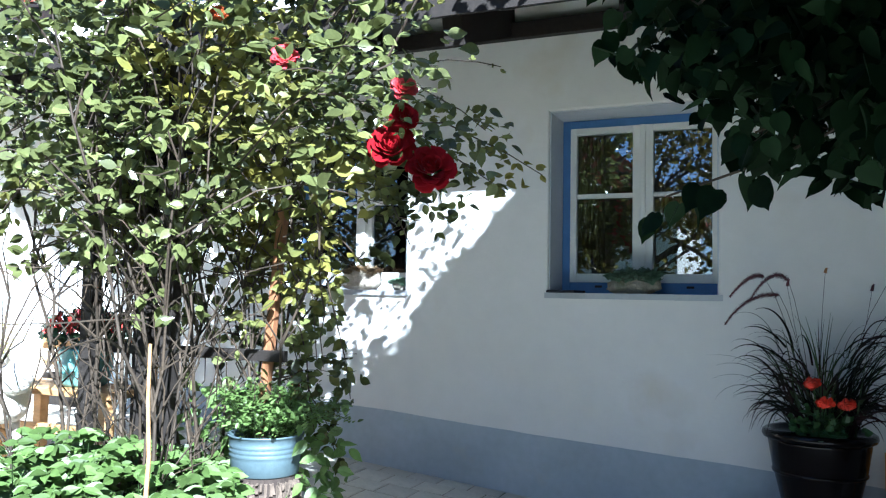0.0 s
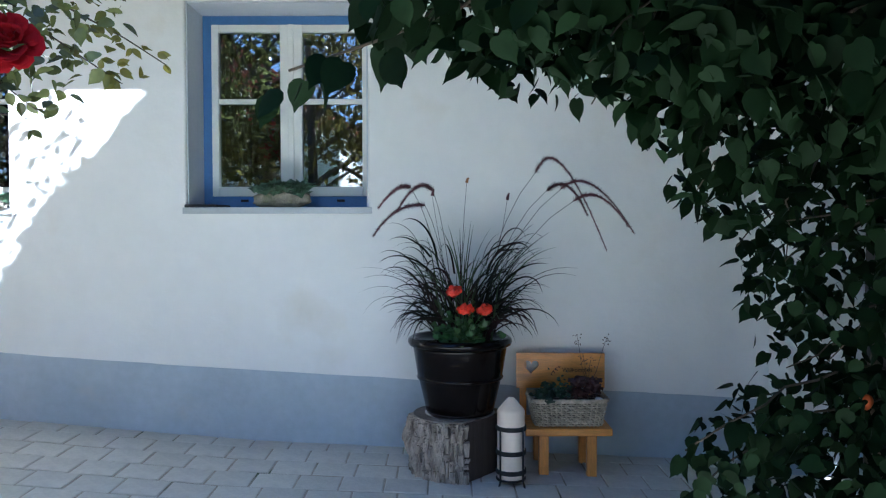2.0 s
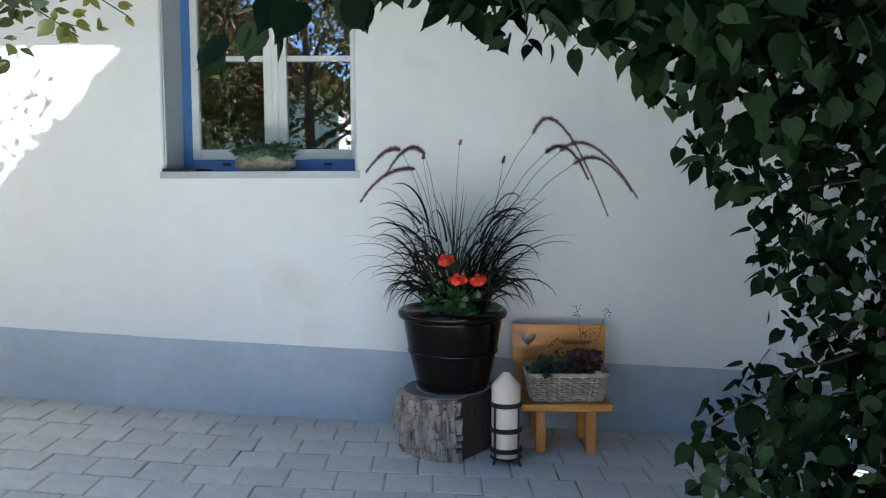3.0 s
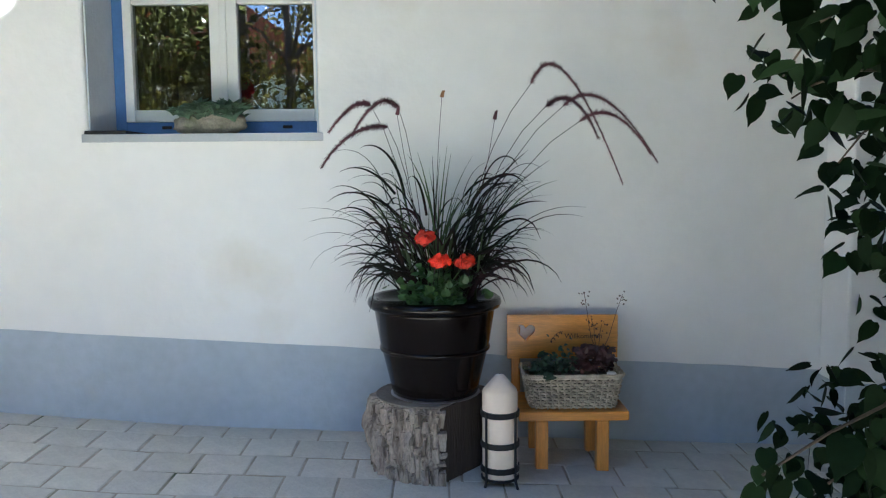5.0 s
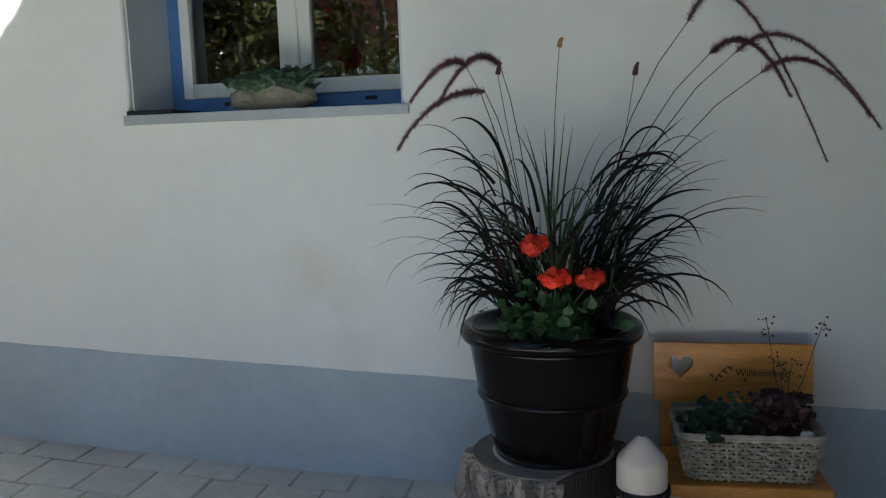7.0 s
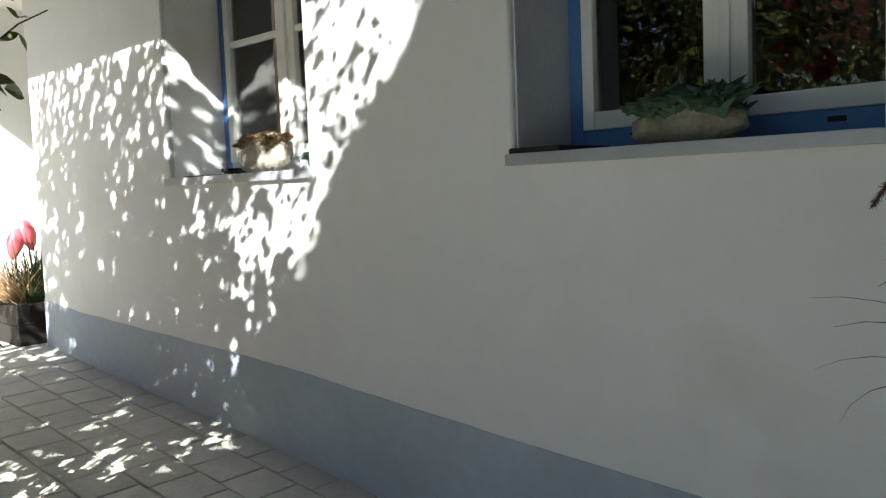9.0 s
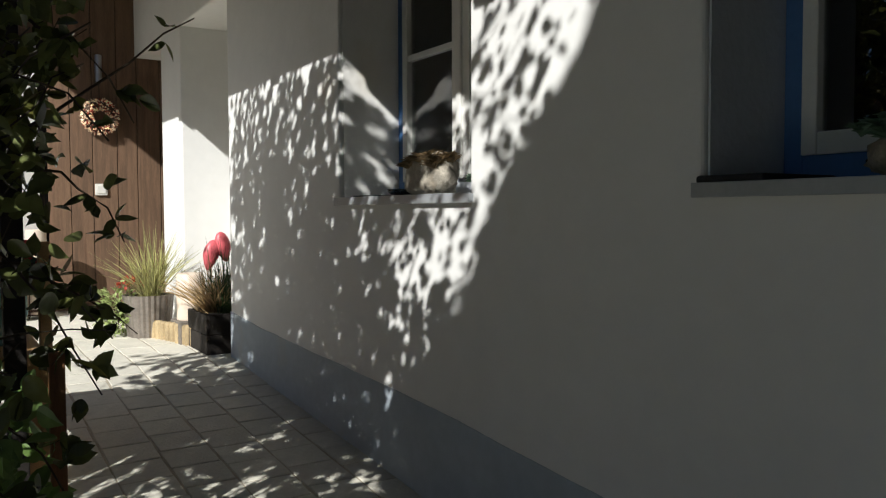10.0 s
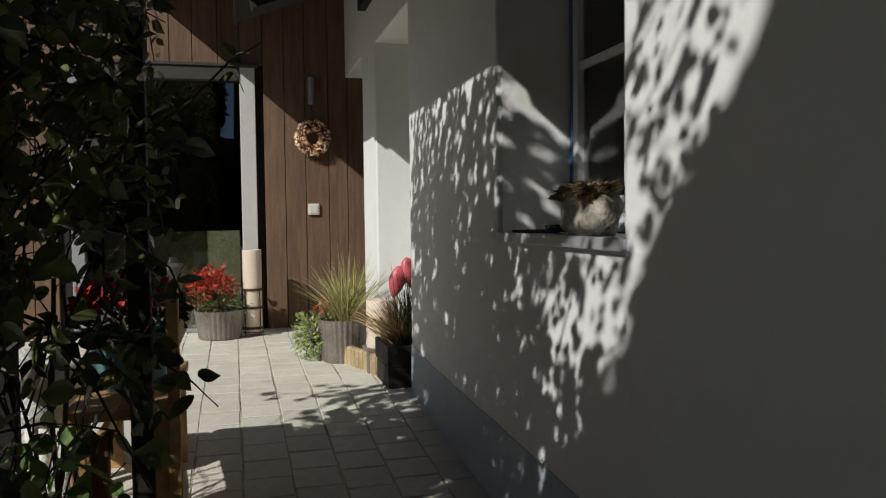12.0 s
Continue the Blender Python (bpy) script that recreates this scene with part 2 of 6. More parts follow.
# ---- setting: ground ----
def ground_sheet():
    xs = sorted({-200, -60, -20, *(x for x, _ in LEVELS), *(i * 0.1 for i in range(-92, 24)), 5, 60, 200})
    ys = (-200, -40, -12, -4, -1.2, 0.6, 1.9, 3.1, 4.66, 8, 30, 200)
    v = [(x, y, level(x) - (0.0038 if -9.2 < x < 6 else 0.05)) for x in xs for y in ys]
    n = len(ys)
    f = [(i * n + j, (i + 1) * n + j, (i + 1) * n + j + 1, i * n + j + 1) for i in range(len(xs) - 1) for j in range(n - 1)]
    mesh = bpy.data.meshes.new("ground")
    mesh.from_pydata(v, [], f)
    ob = link_mesh("ground", mesh, M_JOINT)
    return tagged(ob, "sandy ground under and around the paved yard", "ground", kind="structure")


ground_sheet()


def patch(name, x0, x1, y0, y1, lift, mat, label, category, step=0.25, rough=0.02):
    """A thin uneven layer of soil or turf that follows the slope."""
    nx, ny = max(2, int((x1 - x0) / step)), max(2, int((y1 - y0) / step))
    v, f = [], []
    for i in range(nx + 1):
        for j in range(ny + 1):
            x, y = x0 + (x1 - x0) * i / nx, y0 + (y1 - y0) * j / ny
            edge = i in (0, nx) or j in (0, ny)
            v.append((x, y, level(x) + (-0.03 if edge else lift + rough * noise.noise((x * 3, y * 3, 0)))))
    for i in range(nx):
        for j in range(ny):
            a = i * (ny + 1) + j
            f.append((a, a + ny + 1, a + ny + 2, a + 1))
    mesh = bpy.data.meshes.new(name)
    mesh.from_pydata(v, [], f)
    mesh.shade_smooth()
    return tagged(link_mesh(name, mesh, mat), label, category, kind="structure")


patch("flower_bed", -4.1, -2.0, 0.72, 3.15, 0.05, M_SOIL, "dark soil bed below the climbing rose", "flower bed")
patch("flower_bed", 0.55, 3.2, 1.6, 3.75, 0.04, M_SOIL, "dark soil bed around the leafy tree", "flower bed")
# Unseen lawn added so less sunlight bounces back onto the shaded wall.
patch("lawn", -30, 30, -30, 0.75, 0.03, M_LAWN, "green lawn added out of view behind the yard to cut bounced light", "lawn", step=2.0)

# ---- setting: house wall ----
BACK = 5.12
W1 = (-1.866, -0.900, 1.462, 2.566)
W2 = (-3.800, -2.806, 1.462, 2.570)
DOORWAY = (-6.40, -5.34, 2.72)
PASSAGE = (-7.9, -6.96, 2.74)


def wall_main():
    """One closed shell with every opening cut through it."""
    top, foot = 3.6, -0.1
    holes = [(a, b, lo, hi) for a, b, lo, hi in (W1, W2)] + [(a, b, foot, hi) for a, b, hi in (DOORWAY, PASSAGE)] + [(1.64, 2.5, foot, 2.2)]
    xs = sorted({PASSAGE[0], 1.24, 1.64, 7.0, *(x for h in holes for x in h[:2])})
    zs = sorted({foot, top, *(z for h in holes for z in h[2:])})

    def solid(i, k):
        if not (0 <= i < len(xs) - 1 and 0 <= k < len(zs) - 1):
            return False
        x, z = (xs[i] + xs[i + 1]) / 2, (zs[k] + zs[k + 1]) / 2
        return not any(a < x < b and lo < z < hi for a, b, lo, hi in holes)

    bm = bmesh.new()
    made = {}

    def corner(i, k, y):
        if (i, k, y) not in made:
            made[i, k, y] = bm.verts.new((xs[i], y, zs[k]))
        return made[i, k, y]

    for i in range(len(xs) - 1):
        for k in range(len(zs) - 1):
            if not solid(i, k):
                continue
            ring = ((i, k), (i + 1, k), (i + 1, k + 1), (i, k + 1))
            bm.faces.new([corner(*c, WALL) for c in ring])
            bm.faces.new([corner(*c, BACK) for c in ring[::-1]])
            for (p, q), (di, dk) in zip(zip(ring, ring[1:] + ring[:1]), ((0, -1), (1, 0), (0, 1), (-1, 0))):
                if not solid(i + di, k + dk):
                    bm.faces.new((corner(*p, WALL), corner(*p, BACK), corner(*q, BACK), corner(*q, WALL)))
    bmesh.ops.recalc_face_normals(bm, faces=bm.faces)
    bmesh.ops.dissolve_limit(bm, angle_limit=0.02, verts=bm.verts, edges=bm.edges)
    edges = [e for e in bm.edges if len(e.link_faces) == 2 and e.calc_face_angle() > 1 and min(v.co.y for v in e.verts) < WALL + 0.01 and (abs(e.verts[0].co.y - e.verts[1].co.y) < 0.01)]
    bmesh.ops.bevel(bm, geom=edges, offset=0.012, segments=3, affect="EDGES", profile=0.5)
    ob = part("wall_main", bm, M_PLASTER)
    tagged(part("wall_pier", box(1.24, 1.64, 4.43, WALL - 0.002, foot, top, 0.012), M_PLASTER), "white plastered pier beside the side doorway", "wall", kind="structure")
    return tagged(ob, "white plastered house wall with window and door openings", "wall", kind="structure")


wall_main()


def plinth(x0, x1, y, label):
    bm = bmesh.new()
    n = max(1, int((x1 - x0) / 0.05))
    prev = None
    for i in range(n + 1):
        x = x0 + (x1 - x0) * i / n
        zt = plinth_top(x) + 0.004 * noise.noise((x * 4, 0, 0)) + 0.002 * noise.noise((x * 21, 3, 0))
        zb = level(x) - 0.06
        row = [bm.verts.new(p) for p in ((x, y - 0.004, zb), (x, y - 0.004, zt), (x, y + 0.01, zt), (x, y + 0.01, zb))]
        if prev:
            for k in range(4):
                bm.faces.new((prev[k], row[k], row[(k + 1) % 4], prev[(k + 1) % 4]))
        else:
            bm.faces.new(row)
        prev = row
    bm.faces.new(prev[::-1])
    return tagged(part("baseboard", bm, M_PLINTH), label, "plinth", kind="structure")


plinth(DOORWAY[1] + 0.002, 1.238, WALL, "grey-blue painted plinth along the foot of the white wall")
plinth(1.244, 1.636, 4.43, "grey-blue painted plinth of the pier")
side = box(1.236, 1.246, 4.434, 4.656, -0.06, 0.42)
tagged(part("baseboard", side, M_PLINTH), "grey-blue painted plinth on the side of the pier", "plinth", kind="structure")


def window(number, opening, label, cloth, coat, foot):
    x0, x1, z0, z1 = opening
    y = 4.945
    win = thing("window_%d" % number, label, "window", kind="structure")
    e = 0.002
    # plaster reveals; window 1's coat is greyer, with its shade in the colour
    bm = bmesh.new()
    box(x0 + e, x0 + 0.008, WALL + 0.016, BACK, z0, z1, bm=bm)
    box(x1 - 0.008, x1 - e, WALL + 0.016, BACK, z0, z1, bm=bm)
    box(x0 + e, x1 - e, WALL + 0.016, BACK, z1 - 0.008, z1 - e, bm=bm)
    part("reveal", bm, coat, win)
    fx0, fx1, fz0, fz1 = x0 + 0.01, x1 - 0.01, z0 + 0.012, z1 - 0.01
    w, wr, wt, wb = 0.050, 0.006, 0.050, 0.066
    fr = part("window_frame", box(fx0, fx0 + w, y, y + 0.07, fz0, fz1, 0.003), M_BLUE, win, "blue painted outer frame")
    for b, paint in ((box(fx1 - wr, fx1, y, y + 0.07, fz0, fz1, 0.003), M_BLUE), (box(fx0 + w, fx1 - wr, y, y + 0.07, fz1 - wt, fz1, 0.003), M_BLUE),
                     (box(fx0 + w, fx1 - wr, y, y + 0.07, fz0, fz0 + wb, 0.003), foot)):
        part("window_frame", b, paint, win)
    for cx in (fx0 + 0.23, fx1 - 0.17):
        part("drain_slot", box(cx - 0.022, cx + 0.022, y - 0.004, y + 0.01, fz0 + 0.034, fz0 + 0.048, 0.002), M_TAR, win, "dark drain slot cover")
    ax0, ax1, az0, az1 = fx0 + w, fx1 - wr, fz0 + wb, fz1 - wt
    mid = (ax0 + ax1) / 2
    bar = az0 + (az1 - az0) * 0.555
    for s0, s1, meet in ((ax0, mid + 0.004, 1), (mid + 0.004, ax1, 0)):
        sash = part("sash", box(s0, s0 + (0.04 if meet else 0.062), y - 0.008, y + 0.05, az0, az1, 0.004), M_WHITE, win, "white painted casement")
        l, r = s0 + (0.04 if meet else 0.062), s1 - (0.062 if meet else 0.04)
        for b in (box(r, s1, y - 0.008, y + 0.05, az0, az1, 0.004), box(l, r, y - 0.006, y + 0.05, az0, az0 + 0.054, 0.004),
                  box(l, r, y - 0.006, y + 0.05, az1 - 0.042, az1, 0.004), box(l, r, y - 0.002, y + 0.045, bar - 0.014, bar + 0.014, 0.004)):
            part("sash_bar", b, M_WHITE, sash)
        for lo, hi in ((az0 + 0.054, bar - 0.014), (bar + 0.014, az1 - 0.042)):
            p = part("pane", box(l, r, y + 0.018, y + 0.022, lo, hi), M_GLASS, sash)
            p.visible_shadow = False
        if meet:
            part("cover_strip", box(mid - 0.012, mid + 0.02, y - 0.02, y - 0.006, az0, az1, 0.004), M_WHITE, win)
    # brown curtains inside
    for c0, c1 in ((ax0, ax0 + 0.18), (mid + 0.10, ax1)):
        bm = bmesh.new()
        n = 24
        rows = []
        for i in range(n + 1):
            x = c0 + (c1 - c0) * i / n
            d = 0.02 * math.sin(i * 1.9) + 5.1
            rows.append((bm.verts.new((x, d, z0 - 0.1)), bm.verts.new((x, d, z1))))
        for p, q in zip(rows, rows[1:]):
            bm.faces.new((p[0], q[0], q[1], p[1]))
        for f in list(bm.faces):
            f.smooth = True
        cur = part("curtain", bm, cloth, win, "brown hanging curtain behind the glass")
        cur.modifiers.new("cloth", "SOLIDIFY").thickness = 0.004
    return win


window(1, W1, "four-paned white casement window in a blue frame", M_CURTAIN_DIM, M_BAKED_COAT, M_BLUE)
window(2, W2, "four-paned white casement window in a dark blue frame", M_CURTAIN_SUNLIT, M_PLASTER, M_BAKED_COAT)


def sill(x0, x1, z, label):
    ob = part("window_sill", box(x0, x1, WALL - 0.016, 4.943, z - 0.028, z, 0.003), M_SILL)
    lip = part("lip", box(x0 - 0.002, x1 + 0.002, WALL - 0.021, WALL - 0.015, z - 0.031, z + 0.003, 0.002), M_SILL, ob)
    tagged(ob, label, "window sill", kind="structure")
    return ob


sill(-1.880, -0.880, 1.469, "grey painted metal window sill with a tarred end")
sill(-3.822, -2.786, 1.469, "grey metal window sill below the sunlit window")
bm = box(-1.876, -1.70, WALL - 0.012, WALL + 0.26, 1.470, 1.488, 0.006)
tagged(part("sealing_felt", bm, M_TAR), "black sealing felt on the end of the sill", "felt", kind="structure")


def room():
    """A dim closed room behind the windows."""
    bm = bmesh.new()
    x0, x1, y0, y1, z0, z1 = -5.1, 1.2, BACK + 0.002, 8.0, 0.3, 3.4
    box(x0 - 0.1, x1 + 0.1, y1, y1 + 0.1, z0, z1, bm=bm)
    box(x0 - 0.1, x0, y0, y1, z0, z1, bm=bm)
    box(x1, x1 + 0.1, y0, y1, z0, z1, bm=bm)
    tagged(part("wall_room", bm, M_DIM_ROOM), "dim brown room wall seen through the windows", "wall", kind="structure")
    tagged(part("floor_room", box(x0, x1, y0, y1, z0 - 0.1, z0), M_DIM_ROOM), "brown floor of the dim room", "floor", kind="structure")
    tagged(part("ceiling_room", box(x0, x1, y0, y1, z1, z1 + 0.1), M_DIM_ROOM), "dim ceiling of the room", "ceiling", kind="structure")


room()


# ---- setting: entrance recess, boarded wall, glass door ----
def recess():
    x0, x1, z1 = DOORWAY
    d = thing("door_1", "pale entrance door deep in the white doorway", "door", kind="structure")
    part("door_leaf", box(x0 + 0.06, x1 - 0.06, 5.16, 5.21, level(-6), z1 - 0.06, 0.004), M_WHITE, d)
    for b in (box(x0, x0 + 0.06, 5.13, 5.22, level(-6) - 0.05, z1, 0.004), box(x1 - 0.06, x1, 5.13, 5.22, level(-6) - 0.05, z1, 0.004),
              box(x0 + 0.06, x1 - 0.06, 5.13, 5.22, z1 - 0.06, z1, 0.004)):
        part("door_frame", b, M_GREYFRAME, d, "grey metal door frame")
    part("handle", box(x0 + 0.12, x0 + 0.26, 5.10, 5.13, 1.62, 1.645, 0.006), M_GREYFRAME, d, "steel handle")
    bm = box(x0 - 0.02, x1 + 0.02, 5.24, 5.3, 0.4, 2.9)
    tagged(part("wall_recess", bm, M_PLASTER), "plain wall closing the doorway", "wall", kind="structure")


recess()
tagged(part("wall_passage", box(-8.4, -6.7, 6.6, 6.7, 0.3, 3.6), M_DIM_ROOM), "wall closing the end of the side passage, coloured dark for shade", "wall", kind="structure")
tagged(part("wall_passage", box(-6.98, -6.9, BACK, 6.6, 0.3, 3.6), M_DIM_ROOM), "side wall of the passage, coloured dark for shade", "wall", kind="structure")
tagged(part("wall_right", box(1.7, 2.6, 5.6, 5.7, -0.1, 3.0), M_DIM_ROOM), "added back of the side doorway, coloured dark for shade", "wall", kind="structure")

WOODX = -7.9
GD = (2.45, 3.905, 2.79)


def boards():
    backing = bmesh.new()
    box(WOODX - 0.2, WOODX - 0.03, GD[1] - 0.005, 6.6, 0.5, 4.2, bm=backing)
    box(WOODX - 0.2, WOODX - 0.03, -1.5, GD[0], 0.5, 4.2, bm=backing)
    box(WOODX - 0.2, WOODX - 0.03, GD[0], GD[1], GD[2], 4.2, bm=backing)
    wall = tagged(part("wall_boarded", backing, M_DARK_SHADED_WOOD), "brown stained vertical board wall beside the glass door", "wall", kind="structure")
    rng = random.Random(4)
    y = -1.5
    while y < 6.4:
        w = rng.uniform(0.16, 0.20)
        z0 = 0.60
        if GD[0] - 0.02 < y + w / 2 < GD[1]:
            z0 = GD[2] + 0.03
        elif y < GD[1] < y + w:
            y = GD[1] + 0.002
        if y < GD[0] < y + w and z0 < 1:
            w = GD[0] - y - 0.002
        lift = rng.uniform(0, 0.006)
        part("board", box(WOODX - 0.028, WOODX + lift, y + 0.003, y + w - 0.003, z0, 4.2, 0.003), M_BOARD, wall)
        y += w
    return wall


boards()


def glass_door():
    y0, y1, z1 = GD
    d = thing("door_2", "grey framed glass door reflecting the garden", "glass door", kind="structure")
    z0 = 0.60
    part("door_frame", box(WOODX - 0.06, WOODX + 0.05, y1 - 0.13, y1 - 0.005, z0, z1 + 0.0, 0.005), M_JAMB_SUNLIT, d, "jamb in a sunlit tone")
    part("door_frame", box(WOODX - 0.06, WOODX + 0.05, y0 + 0.005, y0 + 0.1, z0, z1, 0.005), M_GREYFRAME, d)
    part("door_frame", box(WOODX - 0.06, WOODX + 0.06, y0 + 0.1, y1 - 0.13, z1 - 0.11, z1, 0.005), M_LINTEL_SHADED, d)
    part("door_frame", box(WOODX - 0.02, WOODX + 0.075, y0, y1 + 0.02, z1 + 0.002, z1 + 0.028, 0.004), M_LINTEL_SHADED, d, "drip cap coloured dark for shade")
    part("threshold", box(WOODX - 0.06, WOODX + 0.04, y0 + 0.1, y1 - 0.13, z0, z0 + 0.03, 0.004), M_GREYFRAME, d)
    p = part("pane", box(WOODX - 0.03, WOODX - 0.02, y0 + 0.1, y1 - 0.13, z0 + 0.03, z1 - 0.11), M_GLASS, d)
    p.visible_shadow = False
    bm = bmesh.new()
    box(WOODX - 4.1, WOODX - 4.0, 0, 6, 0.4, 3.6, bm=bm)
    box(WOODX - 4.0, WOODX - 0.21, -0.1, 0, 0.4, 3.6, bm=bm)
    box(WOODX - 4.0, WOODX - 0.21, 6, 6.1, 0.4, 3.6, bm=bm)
    tagged(part("wall_hall", bm, M_DIM_ROOM), "dim hall wall behind the glass door", "wall", kind="structure")
    tagged(part("floor_hall", box(WOODX - 4.0, WOODX - 0.1, 0, 6, 0.45, 0.58), M_DIM_ROOM), "dim hall floor", "floor", kind="structure")
    tagged(part("ceiling_hall", box(WOODX - 4.0, WOODX - 0.21, 0, 6, 3.5, 3.6), M_DIM_ROOM), "dim hall ceiling", "ceiling", kind="structure")


glass_door()


# ---- setting: roof ----
def roof():
    """Boarded eave on dark rafters, falling towards the yard."""
    y0, z0, y1, z1 = 3.76, 2.90, 6.8, 4.0
    x0, x1 = -6.75, 7.0
    r = thing("roof", "dark timber eave with red tiles over the wall", "roof", kind="structure")
    bm = bmesh.new()
    vs = [bm.verts.new(p) for p in ((x0, y0, z0), (x1, y0, z0), (x1, y1, z1), (x0, y1, z1), (x0, y0, z0 + 0.03), (x1, y0, z0 + 0.03), (x1, y1, z1 + 0.03), (x0, y1, z1 + 0.03))]
    for f in ((0, 1, 2, 3), (7, 6, 5, 4), (0, 4, 5, 1), (1, 5, 6, 2), (2, 6, 7, 3), (3, 7, 4, 0)):
        bm.faces.new([vs[i] for i in f])
    part("roof_boarding", bm, M_DARK_SHADED_WOOD, r)
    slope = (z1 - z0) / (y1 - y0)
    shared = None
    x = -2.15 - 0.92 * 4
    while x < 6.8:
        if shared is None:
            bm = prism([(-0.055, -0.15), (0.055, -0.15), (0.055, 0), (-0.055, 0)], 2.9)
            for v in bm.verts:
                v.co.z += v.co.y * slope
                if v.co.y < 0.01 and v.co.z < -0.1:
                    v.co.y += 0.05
            ob = part("rafter", bm, M_DARK_SHADED_WOOD, r)
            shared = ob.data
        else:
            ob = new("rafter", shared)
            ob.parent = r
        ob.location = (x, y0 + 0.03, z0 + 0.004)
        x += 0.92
    part("fascia", box(x0, x1, y0 - 0.026, y0 - 0.002, z0 - 0.02, z0 + 0.15), M_DARK_SHADED_WOOD, r)
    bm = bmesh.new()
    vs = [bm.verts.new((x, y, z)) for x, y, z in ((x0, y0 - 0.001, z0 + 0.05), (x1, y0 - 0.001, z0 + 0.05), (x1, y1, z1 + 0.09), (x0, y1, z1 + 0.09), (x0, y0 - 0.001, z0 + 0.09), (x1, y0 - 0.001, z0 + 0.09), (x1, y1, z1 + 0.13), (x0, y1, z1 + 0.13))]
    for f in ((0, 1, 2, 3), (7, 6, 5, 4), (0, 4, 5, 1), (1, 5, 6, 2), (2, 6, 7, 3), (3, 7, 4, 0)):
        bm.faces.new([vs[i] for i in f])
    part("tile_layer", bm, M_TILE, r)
    part("wall_plate", box(x0, x1, WALL - 0.06, WALL - 0.002, 3.02, 3.12, 0.004), M_DARK_SHADED_WOOD, r)



def porch_roof():
    """Deeper, higher eave over the entrance corner, placed by the shadow it casts on the boards."""
    y0, z0, y1, z1, x0, x1 = 3.2, 3.30, 6.8, 4.6, -12.3, -6.70
    r = thing("porch_roof", "dark boarded eave over the entrance corner", "roof", kind="structure")
    for name, lo, hi, mat in (("roof_boarding", 0.0, 0.03, M_DARK_SHADED_WOOD), ("tile_layer", 0.05, 0.10, M_TILE)):
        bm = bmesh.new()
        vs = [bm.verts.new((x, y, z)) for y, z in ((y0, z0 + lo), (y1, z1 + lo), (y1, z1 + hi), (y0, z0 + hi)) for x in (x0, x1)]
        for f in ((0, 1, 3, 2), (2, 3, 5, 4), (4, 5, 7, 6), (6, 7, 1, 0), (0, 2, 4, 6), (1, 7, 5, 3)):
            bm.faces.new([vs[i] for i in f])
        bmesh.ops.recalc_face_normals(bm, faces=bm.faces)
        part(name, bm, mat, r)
    part("fascia", box(x0, x1, y0 - 0.026, y0 - 0.002, z0 - 0.04, z0 + 0.13), M_DARK_SHADED_WOOD, r)
    # filler added to stop sky and sun leaking between the two roofs
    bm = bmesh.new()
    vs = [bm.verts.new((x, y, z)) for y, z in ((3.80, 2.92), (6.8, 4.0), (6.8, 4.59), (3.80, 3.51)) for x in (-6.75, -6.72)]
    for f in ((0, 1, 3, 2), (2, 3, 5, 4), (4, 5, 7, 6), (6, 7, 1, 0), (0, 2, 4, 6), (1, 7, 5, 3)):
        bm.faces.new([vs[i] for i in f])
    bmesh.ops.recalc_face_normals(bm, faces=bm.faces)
    part("gable_board", bm, M_DARK_SHADED_WOOD, r)


roof()
porch_roof()

# Unseen wall added behind the hedge to keep side light off the yard.
tagged(part("wall_shed", box(4.3, 4.6, -5.0, 4.66, -0.1, 3.4), M_BOARD), "brown boarded wall added out of view to block light from the right", "wall", kind="structure")


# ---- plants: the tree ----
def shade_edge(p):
    """True where a leaf's shadow stays inside the wanted shade edge on the wall; the crown is trimmed to it."""
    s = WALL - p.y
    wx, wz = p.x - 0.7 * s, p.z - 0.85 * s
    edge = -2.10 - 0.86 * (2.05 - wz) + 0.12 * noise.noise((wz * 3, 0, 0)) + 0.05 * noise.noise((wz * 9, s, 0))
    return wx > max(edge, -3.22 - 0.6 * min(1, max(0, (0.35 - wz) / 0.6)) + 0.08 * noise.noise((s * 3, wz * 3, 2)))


# camera eye positions between which the sprays are refitted to the view
EYE_BEFORE = Vector((-0.81, 0.27, 1.31))
EYE_AFTER = Vector((-0.51, 0.40, 1.385))


